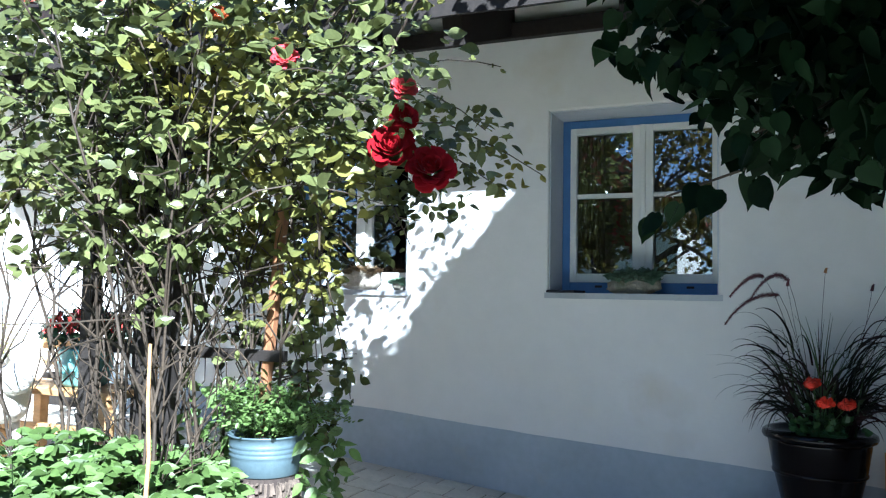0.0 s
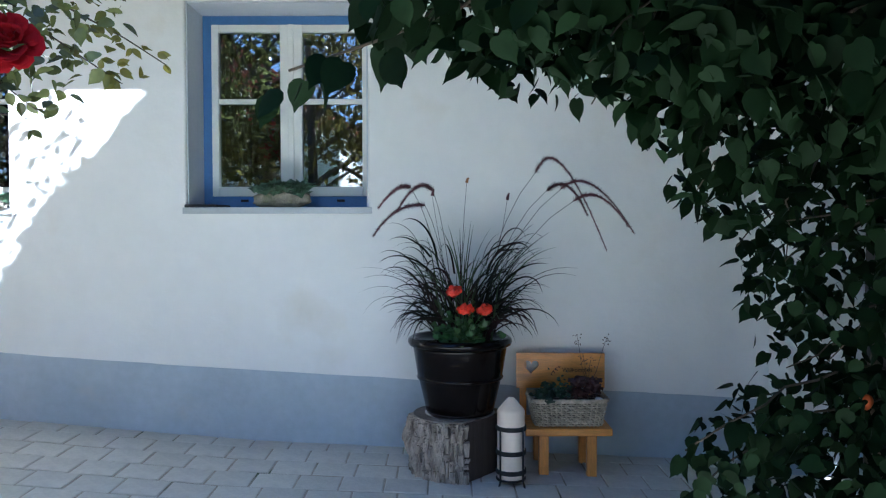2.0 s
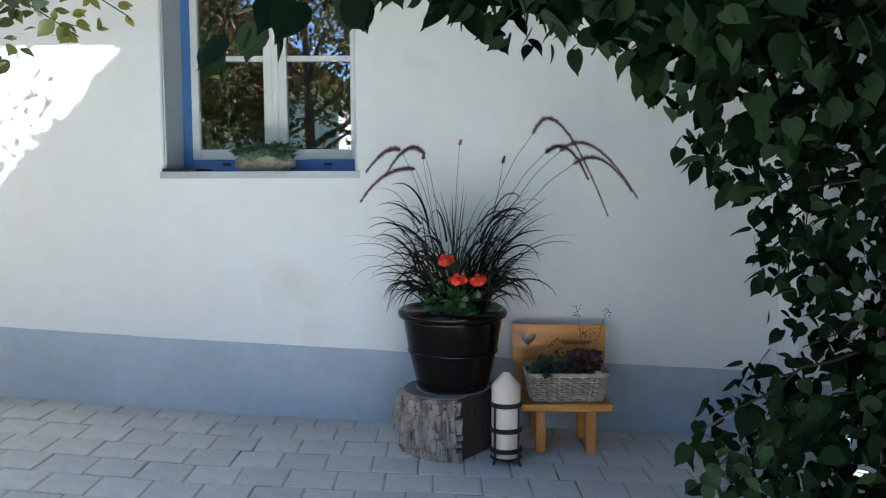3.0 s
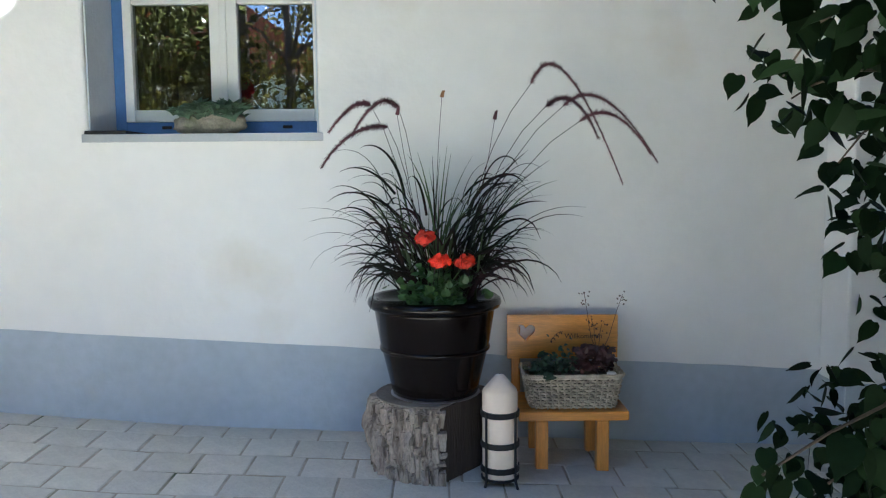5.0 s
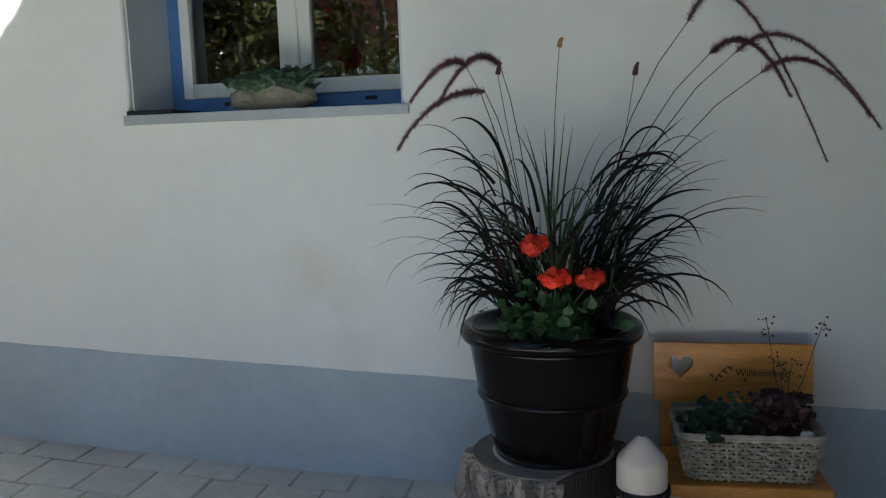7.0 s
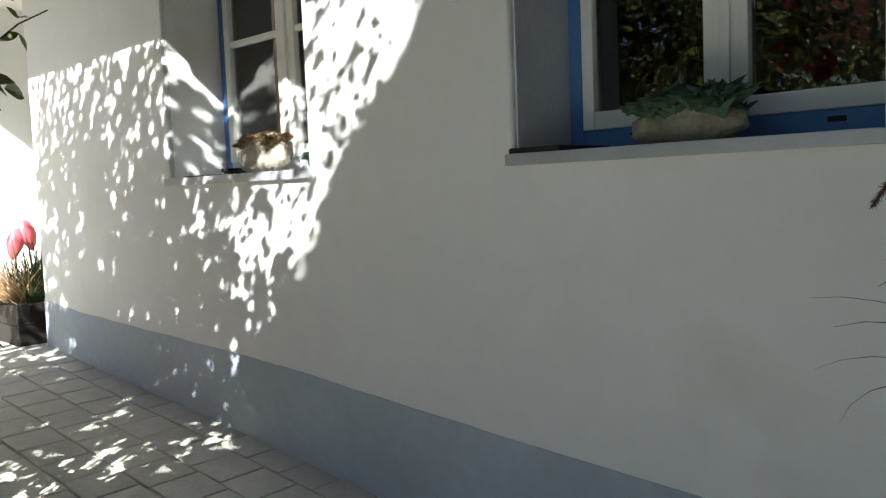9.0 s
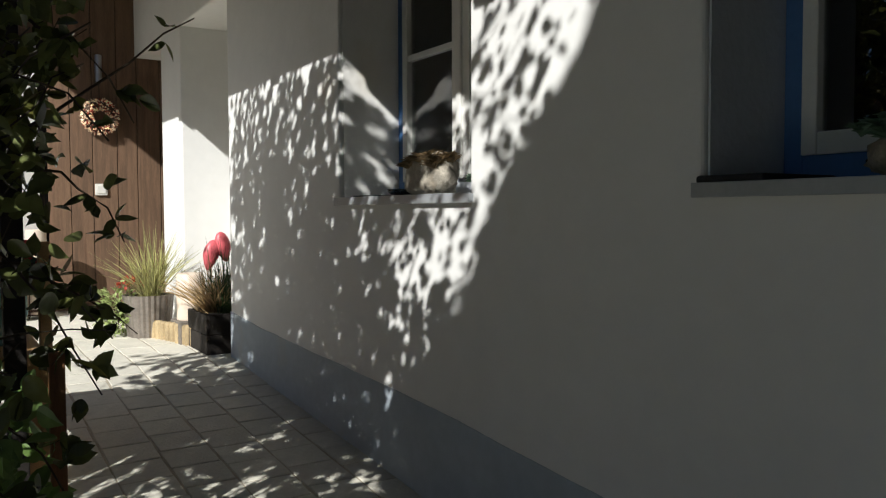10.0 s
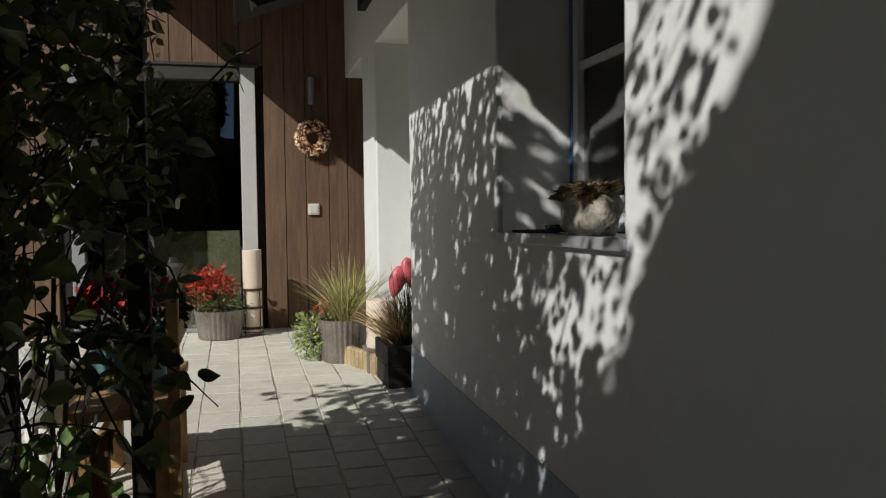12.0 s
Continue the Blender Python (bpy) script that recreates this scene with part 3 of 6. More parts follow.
def leafy_tree():
    rng = random.Random(11)
    t = thing("tree", "broad-leaved tree drooping over the yard, heart-shaped leaves coloured dark for shade", "tree")
    wood = Soup()
    trunk = [(1.02, 3.15, -0.05), (1.0, 3.13, 0.7), (1.04, 3.08, 1.5), (1.1, 2.95, 2.4), (1.2, 2.7, 3.3), (1.35, 2.3, 4.3), (1.5, 1.9, 5.2)]
    wood.tube(trunk, 0.055, 0.03, 9)
    wood.out("trunk", M_BARK, t, smooth=True)
    limbs, leaves = Soup(), Soup()

    def spray(a, b, rise, count, size, r=0.012, spread=0.10, droop=0.7):
        pts = bend(a, b, rise, 0.03, 8, rng)
        limbs.tube(pts, r, 0.003, 5)
        for _ in range(count):
            k = rng.uniform(0.12, 1) * (len(pts) - 1.001)
            i = int(k)
            p = pts[i].lerp(pts[i + 1], k - i)
            d = Vector((rng.uniform(-1, 1), rng.uniform(-1, 1), rng.uniform(-1.4, 0.3) * droop - 0.3)).normalized()
            q = p + d * rng.uniform(0.01, spread)
            if q.y > 4.3:
                continue
            s = size * rng.uniform(0.6, 1.2)
            leaves.leaf(q, d + Vector((0, 0, -droop)), (rng.uniform(-1, 1), rng.uniform(-1, 1), 1), s, s * 0.85, rng.uniform(-0.1, 0.35), True)

    # drooping curtain of twigs beside the wall
    curve = ((0.2, 0.55), (0.45, 0.14), (0.68, 0.12), (0.85, 0.34), (1.0, 0.30), (1.28, 0.28), (1.42, 0.10), (1.64, -0.03), (1.78, -0.20), (1.80, -0.48), (1.87, -0.70), (1.95, -0.90), (2.13, -0.98), (2.26, -1.22), (3.2, -1.3))

    def curtain_edge(z):
        for (z0, x0), (z1, x1) in zip(curve, curve[1:]):
            if z <= z1:
                return x0 + (x1 - x0) * max(0, z - z0) / (z1 - z0)
        return -1.3

    def along_sightline(p):
        """Shifts p along its sightline to fit the camera's view; upper sprays come closer to the eye."""
        far = EYE_BEFORE + (p - EYE_BEFORE) * ((WALL - EYE_BEFORE.y) / (p.y - EYE_BEFORE.y))
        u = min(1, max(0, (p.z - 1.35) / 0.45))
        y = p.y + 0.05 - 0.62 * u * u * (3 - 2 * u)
        return EYE_AFTER + (far - EYE_AFTER) * ((y - EYE_AFTER.y) / (WALL - EYE_AFTER.y))

    made = 0
    while made < 15500:
        p = Vector((rng.uniform(-1.3, 2.0), rng.uniform(2.4, 3.25), rng.uniform(0.22, 3.1)))
        k = p.x - curtain_edge(p.z) - 0.33 * (p.y - 2.7)
        if k < 0.09 * noise.noise(p * 4):
            continue
        at = along_sightline(p)
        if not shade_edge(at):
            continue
        if k < 0.5 and noise.noise(p * 5.5) > 0.16 + 0.5 * k:
            continue
        if p.z < 1.15 and p.x > 0.75 and rng.random() < 0.4:
            continue
        made += 1
        d = Vector((rng.uniform(-1, 1), rng.uniform(-1, 1), rng.uniform(-1.6, 0.1)))
        s = rng.uniform(0.036, 0.068) * (1.12 if k > 0.45 else 1)
        leaves.leaf(at, d, (rng.uniform(-1, 1), rng.uniform(-1, 1), 0.8), s, s * 0.86, rng.uniform(-0.1, 0.35), True)
    for i in range(20):
        z = rng.uniform(0.9, 2.4)
        e = curtain_edge(z)
        y = rng.uniform(2.55, 3.0)
        limbs.tube(bend(along_sightline(Vector((e + rng.uniform(0.3, 0.7), y + rng.uniform(-0.3, 0.3), z + rng.uniform(0.0, 0.5)))), along_sightline(Vector((e + rng.uniform(0.02, 0.15), y, z))), 0.08, 0.035, 7, rng), 0.006, 0.002, 5)
    for a, b in (((0.5, 2.7, 2.2), (-1.08, 2.6, 1.78)), ((0.4, 2.7, 2.3), (-0.8, 2.6, 1.98)), ((0.9, 2.9, 0.9), (0.10, 2.75, 0.66)), ((0.9, 2.9, 0.8), (0.14, 2.8, 0.50))):
        spray(along_sightline(Vector(a)), along_sightline(Vector(b)), 0.06, 38, 0.07, 0.006, 0.09)
    for tip in ((2.6, 2.2, 4.2), (0.1, 1.6, 4.0), (2.4, 0.6, 4.4), (0.4, 0.4, 4.2), (1.6, -0.2, 5.2), (3.2, 1.2, 5.0), (0.9, 1.0, 5.8)):
        limbs.tube(bend((1.2, 2.6, 3.2), tip, 0.25, 0.06, 8, rng), 0.028, 0.008, 6)
    limbs.out("limb", M_CANE, t)
    made = 0
    while made < 34000:
        p = Vector((rng.uniform(-1.3, 3.9), rng.uniform(-0.6, 3.6), rng.uniform(1.75, 6.2)))
        e = ((p.x - 1.35) / 2.7) ** 2 + ((p.y - 1.5) / 2.15) ** 2 + ((p.z - 3.9) / 2.25) ** 2
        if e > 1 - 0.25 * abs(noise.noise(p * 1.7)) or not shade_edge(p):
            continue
        o = p - Vector((0.36, 0.14, 0.09)) * (1 - p.y / WALL)
        if o.z < 1.74 + 0.27 * (o.y + 0.1) + 0.12 * noise.noise(p * 2) and o.x < 0.5 + 0.3 * (o.y - 2):
            continue
        if o.x < -0.93 - 0.16 * (o.y + 0.12) and o.z < 1.45 + 0.40 * (o.y + 0.12):
            continue
        d = Vector((rng.uniform(-1, 1), rng.uniform(-1, 1), rng.uniform(-1.3, 0.1)))
        s = rng.uniform(0.08, 0.135) * (0.62 if p.z < 2.7 else 1)
        leaves.leaf(p, d, (rng.uniform(-0.7, 0.7), rng.uniform(-0.7, 0.7), 1), s, s * 0.9, rng.uniform(-0.1, 0.3), True)
        made += 1
    leaves.out("crown", M_LEAF_SHADED, t, smooth=True)
    return t


leafy_tree()
M_ROSE = material("crimson_petal", (0.24, 0.003, 0.008), 0.8, vary=0.15, scale=20, transmit=0.1, spec=0.15)
M_ROSE_PINK = material("pink_red_petal", (0.65, 0.05, 0.06), 0.6, vary=0.15, scale=20, transmit=0.2)
M_ROSE_ORANGE = material("orange_petal", (0.62, 0.12, 0.02), 0.6, vary=0.15, scale=20, transmit=0.2)


def orange_fruit():
    """A papery lantern fruit among the low leaves."""
    bm = bmesh.new()
    bmesh.ops.create_uvsphere(bm, u_segments=15, v_segments=10, radius=0.02)
    for v in bm.verts:
        a = math.atan2(v.co.y, v.co.x)
        k = (1 + 0.10 * math.cos(5 * a)) * (1 if v.co.z > 0 else 1 + 0.5 * v.co.z / 0.02 * 0.6)
        v.co = Vector((v.co.x * k, v.co.y * k, v.co.z * 1.25)) + Vector((0.81, 2.86, 0.827))
    t = tagged(part("lantern_fruit", bm, M_ROSE_ORANGE, smooth=True), "orange papery lantern fruit among the dark leaves", "fruit")
    s = Soup()
    s.tube([(0.81, 2.86, 0.85), (0.80, 2.87, 0.89), (0.83, 2.90, 0.93)], 0.002, 0.002, 5)
    s.out("stalk", M_BARK, t)


orange_fruit()


# ---- plants: the climbing rose ----
def facing(rng, k=0.75):
    """Leaves turn their upper side roughly to the sun."""
    return SUN + Vector((rng.gauss(0, 1), rng.gauss(0, 1), rng.gauss(0.1, 0.8))) * k * 0.6


class SunGapped(Soup):
    """Foliage with gaps cut along the sun's rays to dapple the wall with light."""

    def leaf(self, p, *rest, **more):
        # low leaves left out where they block the camera's view of the flower pot
        if p[2] < 1.5 and p[0] < -0.45 - 1.06 * p[1]:
            return
        s = WALL - p[1]
        u, w = p[0] + 0.12 - 0.7 * s, p[2] + 0.03 - 0.85 * s
        if noise.noise((u * 17, w * 9, 4.0)) + 0.25 * noise.noise((u * 3, w * 3, 9.0)) > 0.27:
            return
        Soup.leaf(self, p, *rest, **more)


def rose_bush():
    rng = random.Random(5)
    t = thing("climbing_rose", "tall climbing rose with sunlit leaves and bare tangled canes", "rose bush", at=(0.12, 0, 0.03))
    canes, leaves = Soup(), SunGapped()
    made_twigs = []

    def twig_of(pts, r0, r1, sides):
        if len(made_twigs) >= 290:
            canes.tube(pts, r0, r1, sides)
            return
        one = Soup()
        one.tube(pts, r0, r1, sides)
        made_twigs.append(one.out("twig", M_CANE, t))

    def leafing(pts, count, size, spread, lo=0.0):
        for _ in range(count):
            k = rng.uniform(lo, 1) * (len(pts) - 1.001)
            i = int(k)
            p = pts[i].lerp(pts[i + 1], k - i)
            d = Vector((rng.uniform(-1, 1), rng.uniform(-1, 1), rng.uniform(-0.8, 0.7))).normalized()
            c = p + d * rng.uniform(0.0, spread)
            for j in range(rng.choice((2, 3, 3))):
                s = size * rng.uniform(0.6, 1.25)
                dd = d + Vector((rng.uniform(-1, 1), rng.uniform(-1, 1), rng.uniform(-0.7, 0.3)))
                leaves.leaf(c, dd, facing(rng), s, s * 0.74, rng.uniform(-0.1, 0.3))

    bases = [(rng.uniform(-3.8, -2.8), rng.uniform(2.5, 3.2)) for _ in range(30)]
    for bx, by in bases:
        base = Vector((bx, by, level(bx) - 0.03))
        top = Vector((bx + rng.uniform(-0.5, 0.6), by + rng.uniform(-0.4, 0.25), rng.uniform(1.9, 3.0)))
        top.y = min(top.y, 3.3)
        stem = bend(base, top, 0, 0.045, 9, rng)
        one = Soup()
        one.tube(stem, rng.uniform(0.005, 0.010), 0.0035, 6)
        one.out("cane", M_CANE, t)
        leafing(stem, 6, 0.055, 0.07, 0.5)
        for _ in range(7):
            a = stem[rng.randrange(3, 9)]
            b = a + Vector((rng.uniform(-0.75, 0.85), rng.uniform(-0.7, 0.5), rng.uniform(-0.1, 0.7)))
            b.y = min(b.y, 3.50)
            if b.z < 1.65:
                b.x = min(b.x, -2.62)
            twig = bend(a, b, rng.uniform(0, 0.15), 0.02, 6, rng)
            twig_of(twig, 0.005, 0.002, 4)
            leafing(twig, 14 if b.z > 1.7 else 1, 0.058, 0.09)
        for _ in range(6):
            a = stem[rng.randrange(1, 6)]
            b = a + Vector((rng.uniform(-0.4, 0.4), rng.uniform(-0.3, 0.3), rng.uniform(0.2, 0.7)))
            twig_of(bend(a, b, 0, 0.03, 5, rng), 0.004, 0.002, 4)
    # dense crown
    made = 0
    while made < 2250:
        p = Vector((rng.uniform(-4.6, -1.65), rng.uniform(1.9, 3.5), rng.uniform(1.45, 3.5)))
        e = ((p.x + 3.15) / 1.45) ** 2 + ((p.y - 2.75) / 0.80) ** 2 + ((p.z - 2.55) / 0.98) ** 2
        if e > 1.0 - 0.45 * abs(noise.noise(p * 2.3)):
            continue
        if p.x > -2.4 and p.z < 1.75:
            continue
        made += 1
        d = Vector((rng.uniform(-1, 1), rng.uniform(-1, 1), rng.uniform(-0.6, 0.6)))
        s = rng.uniform(0.045, 0.085)
        leaves.leaf(p, d, facing(rng), s, s * 0.78, rng.uniform(-0.1, 0.3))
        leaves.leaf(p, d + Vector((rng.uniform(-1, 1), rng.uniform(-1, 1), 0)), facing(rng), s, s * 0.78, 0.1)
    made = 0
    while made < 420:
        p = Vector((rng.uniform(-3.4, -2.6), rng.uniform(2.95, 3.47), rng.uniform(0.95, 3.0)))
        if noise.noise(p * 3) < -0.1:
            continue
        made += 1
        s = rng.uniform(0.045, 0.085)
        leaves.leaf(p, (rng.uniform(-1, 1), rng.uniform(-1, 1), rng.uniform(-1.0, 0.2)), facing(rng), s, s * 0.75, 0.2)
    for i in range(260):
        p = Vector((rng.uniform(-4.2, -2.8), rng.uniform(3.02, 3.5), rng.uniform(1.4, 2.45)))
        if noise.noise(p * 8) < -0.08:
            continue
        s = rng.uniform(0.05, 0.09)
        leaves.leaf(p, (rng.uniform(-1, 1), rng.uniform(-1, 1), rng.uniform(-1.0, 0.2)), facing(rng), s, s * 0.75, 0.2)
    for i in range(1500):
        p = Vector((rng.uniform(-4.4, -2.35), rng.uniform(2.6, 3.4), rng.uniform(2.6, 3.42)))
        if noise.noise(p * 6) < -0.12:
            continue
        s = rng.uniform(0.045, 0.075)
        leaves.leaf(p, (rng.uniform(-1, 1), rng.uniform(-1, 1), rng.uniform(-0.8, 0.4)), facing(rng), s, s * 0.76, 0.2)
    for i in range(2600):
        p = Vector((rng.uniform(-4.4, -2.2), rng.uniform(2.85, 3.48), rng.uniform(1.75, 3.40)))
        s = rng.uniform(0.035, 0.06)
        leaves.leaf(p, (rng.uniform(-1, 1), rng.uniform(-1, 1), rng.uniform(-1.0, 0.2)), facing(rng), s, s * 0.75, 0.2)
    low = Soup()
    for i in range(420):
        p = Vector((rng.uniform(-3.3, -2.5), rng.uniform(2.95, 3.42), 0))
        p.z = level(p.x) + rng.uniform(0.05, 0.62)
        if p.x > -2.62 and p.y > 3.3:
            continue
        s = rng.uniform(0.05, 0.09)
        low.leaf(p, (rng.uniform(-1, 1), rng.uniform(-1, 1), rng.uniform(-0.9, 0.1)), facing(rng, 0.9), s, s * 0.66, 0.2)
    low.out("low_foliage", M_LEAF_COVER, t, "fresh green lower leaves")
    made = 0
    while made < 320:
        p = Vector((rng.uniform(-2.45, -1.62), rng.uniform(2.65, 3.45), rng.uniform(1.68, 2.35)))
        if ((p.x + 2.08) / 0.42) ** 2 + ((p.y - 3.05) / 0.4) ** 2 + ((p.z - 2.0) / 0.3) ** 2 > 1 - 0.4 * abs(noise.noise(p * 4)):
            continue
        made += 1
        s = rng.uniform(0.04, 0.07)
        leaves.leaf(p, (rng.uniform(-1, 1), rng.uniform(-1, 1), rng.uniform(-0.8, 0.3)), facing(rng), s, s * 0.78, 0.2)
    # high shoots over the yard side
    made = 0
    while made < 420:
        p = Vector((rng.gauss(-1.62, 0.30), rng.gauss(2.95, 0.25), rng.uniform(2.75, 3.7)))
        if p.x > -1.25 - 0.5 * abs(p.z - 3.2) or p.y > 3.5 or p.z < 2.62 + 0.2 * (p.x + 2.2):
            continue
        made += 1
        s = rng.uniform(0.035, 0.065)
        leaves.leaf(p, (rng.uniform(-1, 1), rng.uniform(-1, 1), rng.uniform(-0.6, 0.6)), facing(rng), s, s * 0.78, 0.1)
    for i in range(16):
        a = Vector((rng.uniform(-2.6, -2.2), rng.uniform(2.7, 3.1), rng.uniform(2.4, 2.9)))
        twig_of(bend(a, (rng.uniform(-1.9, -1.3), rng.uniform(2.7, 3.2), rng.uniform(2.9, 3.6)), 0.12, 0.02, 6, rng), 0.006, 0.002, 4)
    # long sprays towards the path and the yard
    for a, b, rise, n, s in (((-2.4, 2.9, 2.1), (-1.66, 3.42, 1.95), 0.12, 26, 0.04), ((-2.4, 2.9, 2.0), (-1.78, 3.3, 1.86), 0.1, 30, 0.042), ((-2.4, 2.9, 2.3), (-1.85, 3.2, 2.12), 0.1, 26, 0.045),
                             ((-2.3, 2.8, 2.3), (-1.82, 3.3, 2.42), 0.05, 12, 0.035), ((-2.5, 2.9, 2.0), (-2.0, 3.2, 1.72), 0.1, 30, 0.045), ((-2.5, 2.9, 2.1), (-2.1, 3.0, 1.62), 0.12, 34, 0.045),
                             ((-2.4, 2.7, 2.2), (-1.9, 2.9, 1.85), 0.1, 34, 0.05), ((-2.5, 2.8, 2.4), (-1.95, 2.8, 2.2), 0.1, 34, 0.05),
                             ((-3.1, 3.3, 1.5), (-2.95, 3.78, 1.90), 0.02, 6, 0.05), ((-3.35, 3.25, 1.20), (-3.16, 3.66, 1.03), 0.08, 12, 0.07), ((-3.1, 3.3, 1.5), (-3.0, 3.60, 1.30), 0.08, 12, 0.058),
                             ((-3.0, 3.2, 1.2), (-2.97, 3.56, 1.05), 0.12, 14, 0.055), ((-3.0, 3.2, 1.3), (-2.9, 3.52, 0.92), 0.12, 16, 0.06), ((-2.9, 3.2, 1.9), (-2.85, 3.6, 1.6), 0.08, 16, 0.06),
                             ((-2.9, 3.2, 2.0), (-2.8, 3.62, 2.05), 0.08, 14, 0.06), ((-2.8, 3.1, 1.0), (-2.7, 3.42, 0.72), 0.12, 18, 0.06), ((-2.8, 3.1, 0.9), (-2.62, 3.36, 0.62), 0.1, 18, 0.055),
                             ((-2.6, 3.0, 1.9), (-2.45, 3.15, 0.95), 0.0, 40, 0.05), ((-2.7, 3.0, 1.8), (-2.6, 3.1, 0.80), 0.0, 36, 0.05), ((-2.5, 2.9, 1.8), (-2.5, 3.0, 1.10), 0.0, 30, 0.045)):
        pts = bend(a, b, rise, 0.015, 7, rng)
        twig_of(pts, 0.006, 0.002, 5)
        leafing(pts, n, s, 0.07, 0.15)
    for i in range(34):
        y = rng.uniform(2.4, 3.45)
        a = (rng.uniform(-4.0, -2.6), y, rng.uniform(1.55, 2.7))
        b = (a[0] + rng.uniform(-0.4, 0.4), min(y + rng.uniform(-0.2, 0.3), 3.5), a[2] - rng.uniform(0.1, 0.6))
        pts = bend(a, b, 0.1, 0.02, 5, rng)
        twig_of(pts, 0.004, 0.002, 4)
        leafing(pts, 12, 0.055, 0.08)
    tagged(canes.out("twig_tangle", M_CANE, t, "tangled brown and green twigs"), kind="stuff")
    leaves.out("foliage", M_LEAF_ROSE, t, "green and yellowing leaves", smooth=True)
    return t


rose_bush()


def petal(s, p, d, face, r):
    """One broad cupped petal with a rolled edge."""
    d = Vector(d).normalized()
    side = d.cross(Vector(face)).normalized()
    nrm = side.cross(d)
    b = len(s.v)
    for u, v, h in ((0, 0, 0), (-0.35, 0.25, 0.05), (-0.55, 0.6, 0.12), (-0.42, 0.92, 0.02), (0, 1.02, -0.06), (0.42, 0.92, 0.02), (0.55, 0.6, 0.12), (0.35, 0.25, 0.05), (0, 0.5, -0.10), (0, 0.85, -0.05)):
        s.v.append(tuple(Vector(p) + side * u * r + d * v * r + nrm * h * r * 1.6))
    for f in ((0, 1, 8), (1, 2, 8), (2, 3, 9, 8), (3, 4, 9), (4, 5, 9), (5, 6, 8, 9), (6, 7, 8), (7, 0, 8)):
        s.f.append(tuple(b + i for i in f))


def blossom(at, r, mat, label, seed):
    """A full rose of overlapping cupped petals."""
    rng = random.Random(seed)
    s = Soup()
    c = Vector(at)
    for ring, (n, rad, tilt, size) in enumerate(((4, 0.08, 1.5, 0.42), (5, 0.2, 1.3, 0.5), (6, 0.34, 1.1, 0.6), (7, 0.48, 0.8, 0.68), (8, 0.5, 0.42, 0.72), (8, 0.45, 0.05, 0.74))):
        for i in range(n):
            a = 2 * math.pi * (i + ring * 0.41) / n + rng.uniform(-0.35, 0.35)
            out = Vector((math.cos(a), math.sin(a), 0))
            t2 = tilt + rng.uniform(-0.3, 0.3)
            d = out * math.cos(t2) + Vector((0, 0, 1)) * math.sin(t2)
            petal(s, c + out * r * rad * 0.6 + Vector((0, 0, -r * 0.25)), d, Vector((rng.uniform(-0.3, 0.3), rng.uniform(-0.3, 0.3), 1)) * math.cos(t2) - out * math.sin(t2), r * size * rng.uniform(0.85, 1.15))
    face = Matrix.Translation(c) @ Matrix.Rotation(radians(25 + rng.uniform(-20, 20)), 4, "Z") @ Matrix.Rotation(radians(62), 4, "X") @ Matrix.Translation(-c)
    s.v = [tuple(face @ Vector(v)) for v in s.v]
    ob = s.out("rose_blossom", mat, smooth=True)
    md = ob.modifiers.new("petal", "SOLIDIFY")
    md.thickness = 0.0012
    return tagged(ob, label, "rose", group="roses on the bush")


blossom((-1.955, 2.765, 2.020), 0.098, M_ROSE, "large crimson rose in full bloom", 1)
blossom((-1.795, 2.785, 1.935), 0.095, M_ROSE, "large crimson rose hanging on the bush", 2)
blossom((-1.91, 2.785, 2.138), 0.062, M_ROSE, "smaller crimson rose above the large ones", 3)
blossom((-2.19, 2.38, 2.29), 0.05, M_ROSE_PINK, "small bright pink-red rose", 4)
blossom((-1.93, 2.815, 2.257), 0.055, M_ROSE_PINK, "pink-red rose at the edge of the bush", 5)
blossom((-2.57, 2.475, 2.525), 0.035, M_ROSE_ORANGE, "small orange rose high in the bush", 6)


# ---- plants and buildings behind the yard, seen in the panes ----
M_LEAF_AUTUMN = material("yellowing_leaf", (0.17, 0.145, 0.035), 0.5, vary=0.3, scale=3, rand=0.4, transmit=0.35)


def garden_tree(x, y, h, seed, label):
    rng = random.Random(seed)
    t = thing("tree", label, "tree", group="garden trees", at=(x, y, level(x) - 0.05))
    w, lv = Soup(), Soup()
    w.tube([(0, 0, 0), (0.05, 0.03, h * 0.35), (-0.05, 0.05, h * 0.9)], h * 0.025, h * 0.008, 8)
    for i in range(12):
        a = rng.uniform(0, 6.28)
        z = rng.uniform(0.25, 0.7) * h
        w.tube(bend((0, 0, z), (math.cos(a) * h * 0.28, math.sin(a) * h * 0.28, z + h * 0.15), 0.1, 0.05, 5, rng), h * 0.009, 0.006, 5)
    w.out("trunk", M_BARK, t)
    for c in range(26):
        a, rr, z = rng.uniform(0, 6.28), rng.uniform(0.05, 0.33) * h, rng.uniform(0.18, 1.0) * h
        c0 = Vector((math.cos(a) * rr, math.sin(a) * rr, z))
        for i in range(110):
            p = c0 + Vector((rng.gauss(0, 1), rng.gauss(0, 1), rng.gauss(0, 0.8))) * h * 0.07
            s = rng.uniform(0.09, 0.17)
            lv.leaf(p, (rng.uniform(-1, 1), rng.uniform(-1, 1), rng.uniform(-1, 0.4)), (rng.uniform(-1, 1), rng.uniform(-1, 1), 1), s, s * 0.7)
    lv.out("crown", M_LEAF_AUTUMN, t)


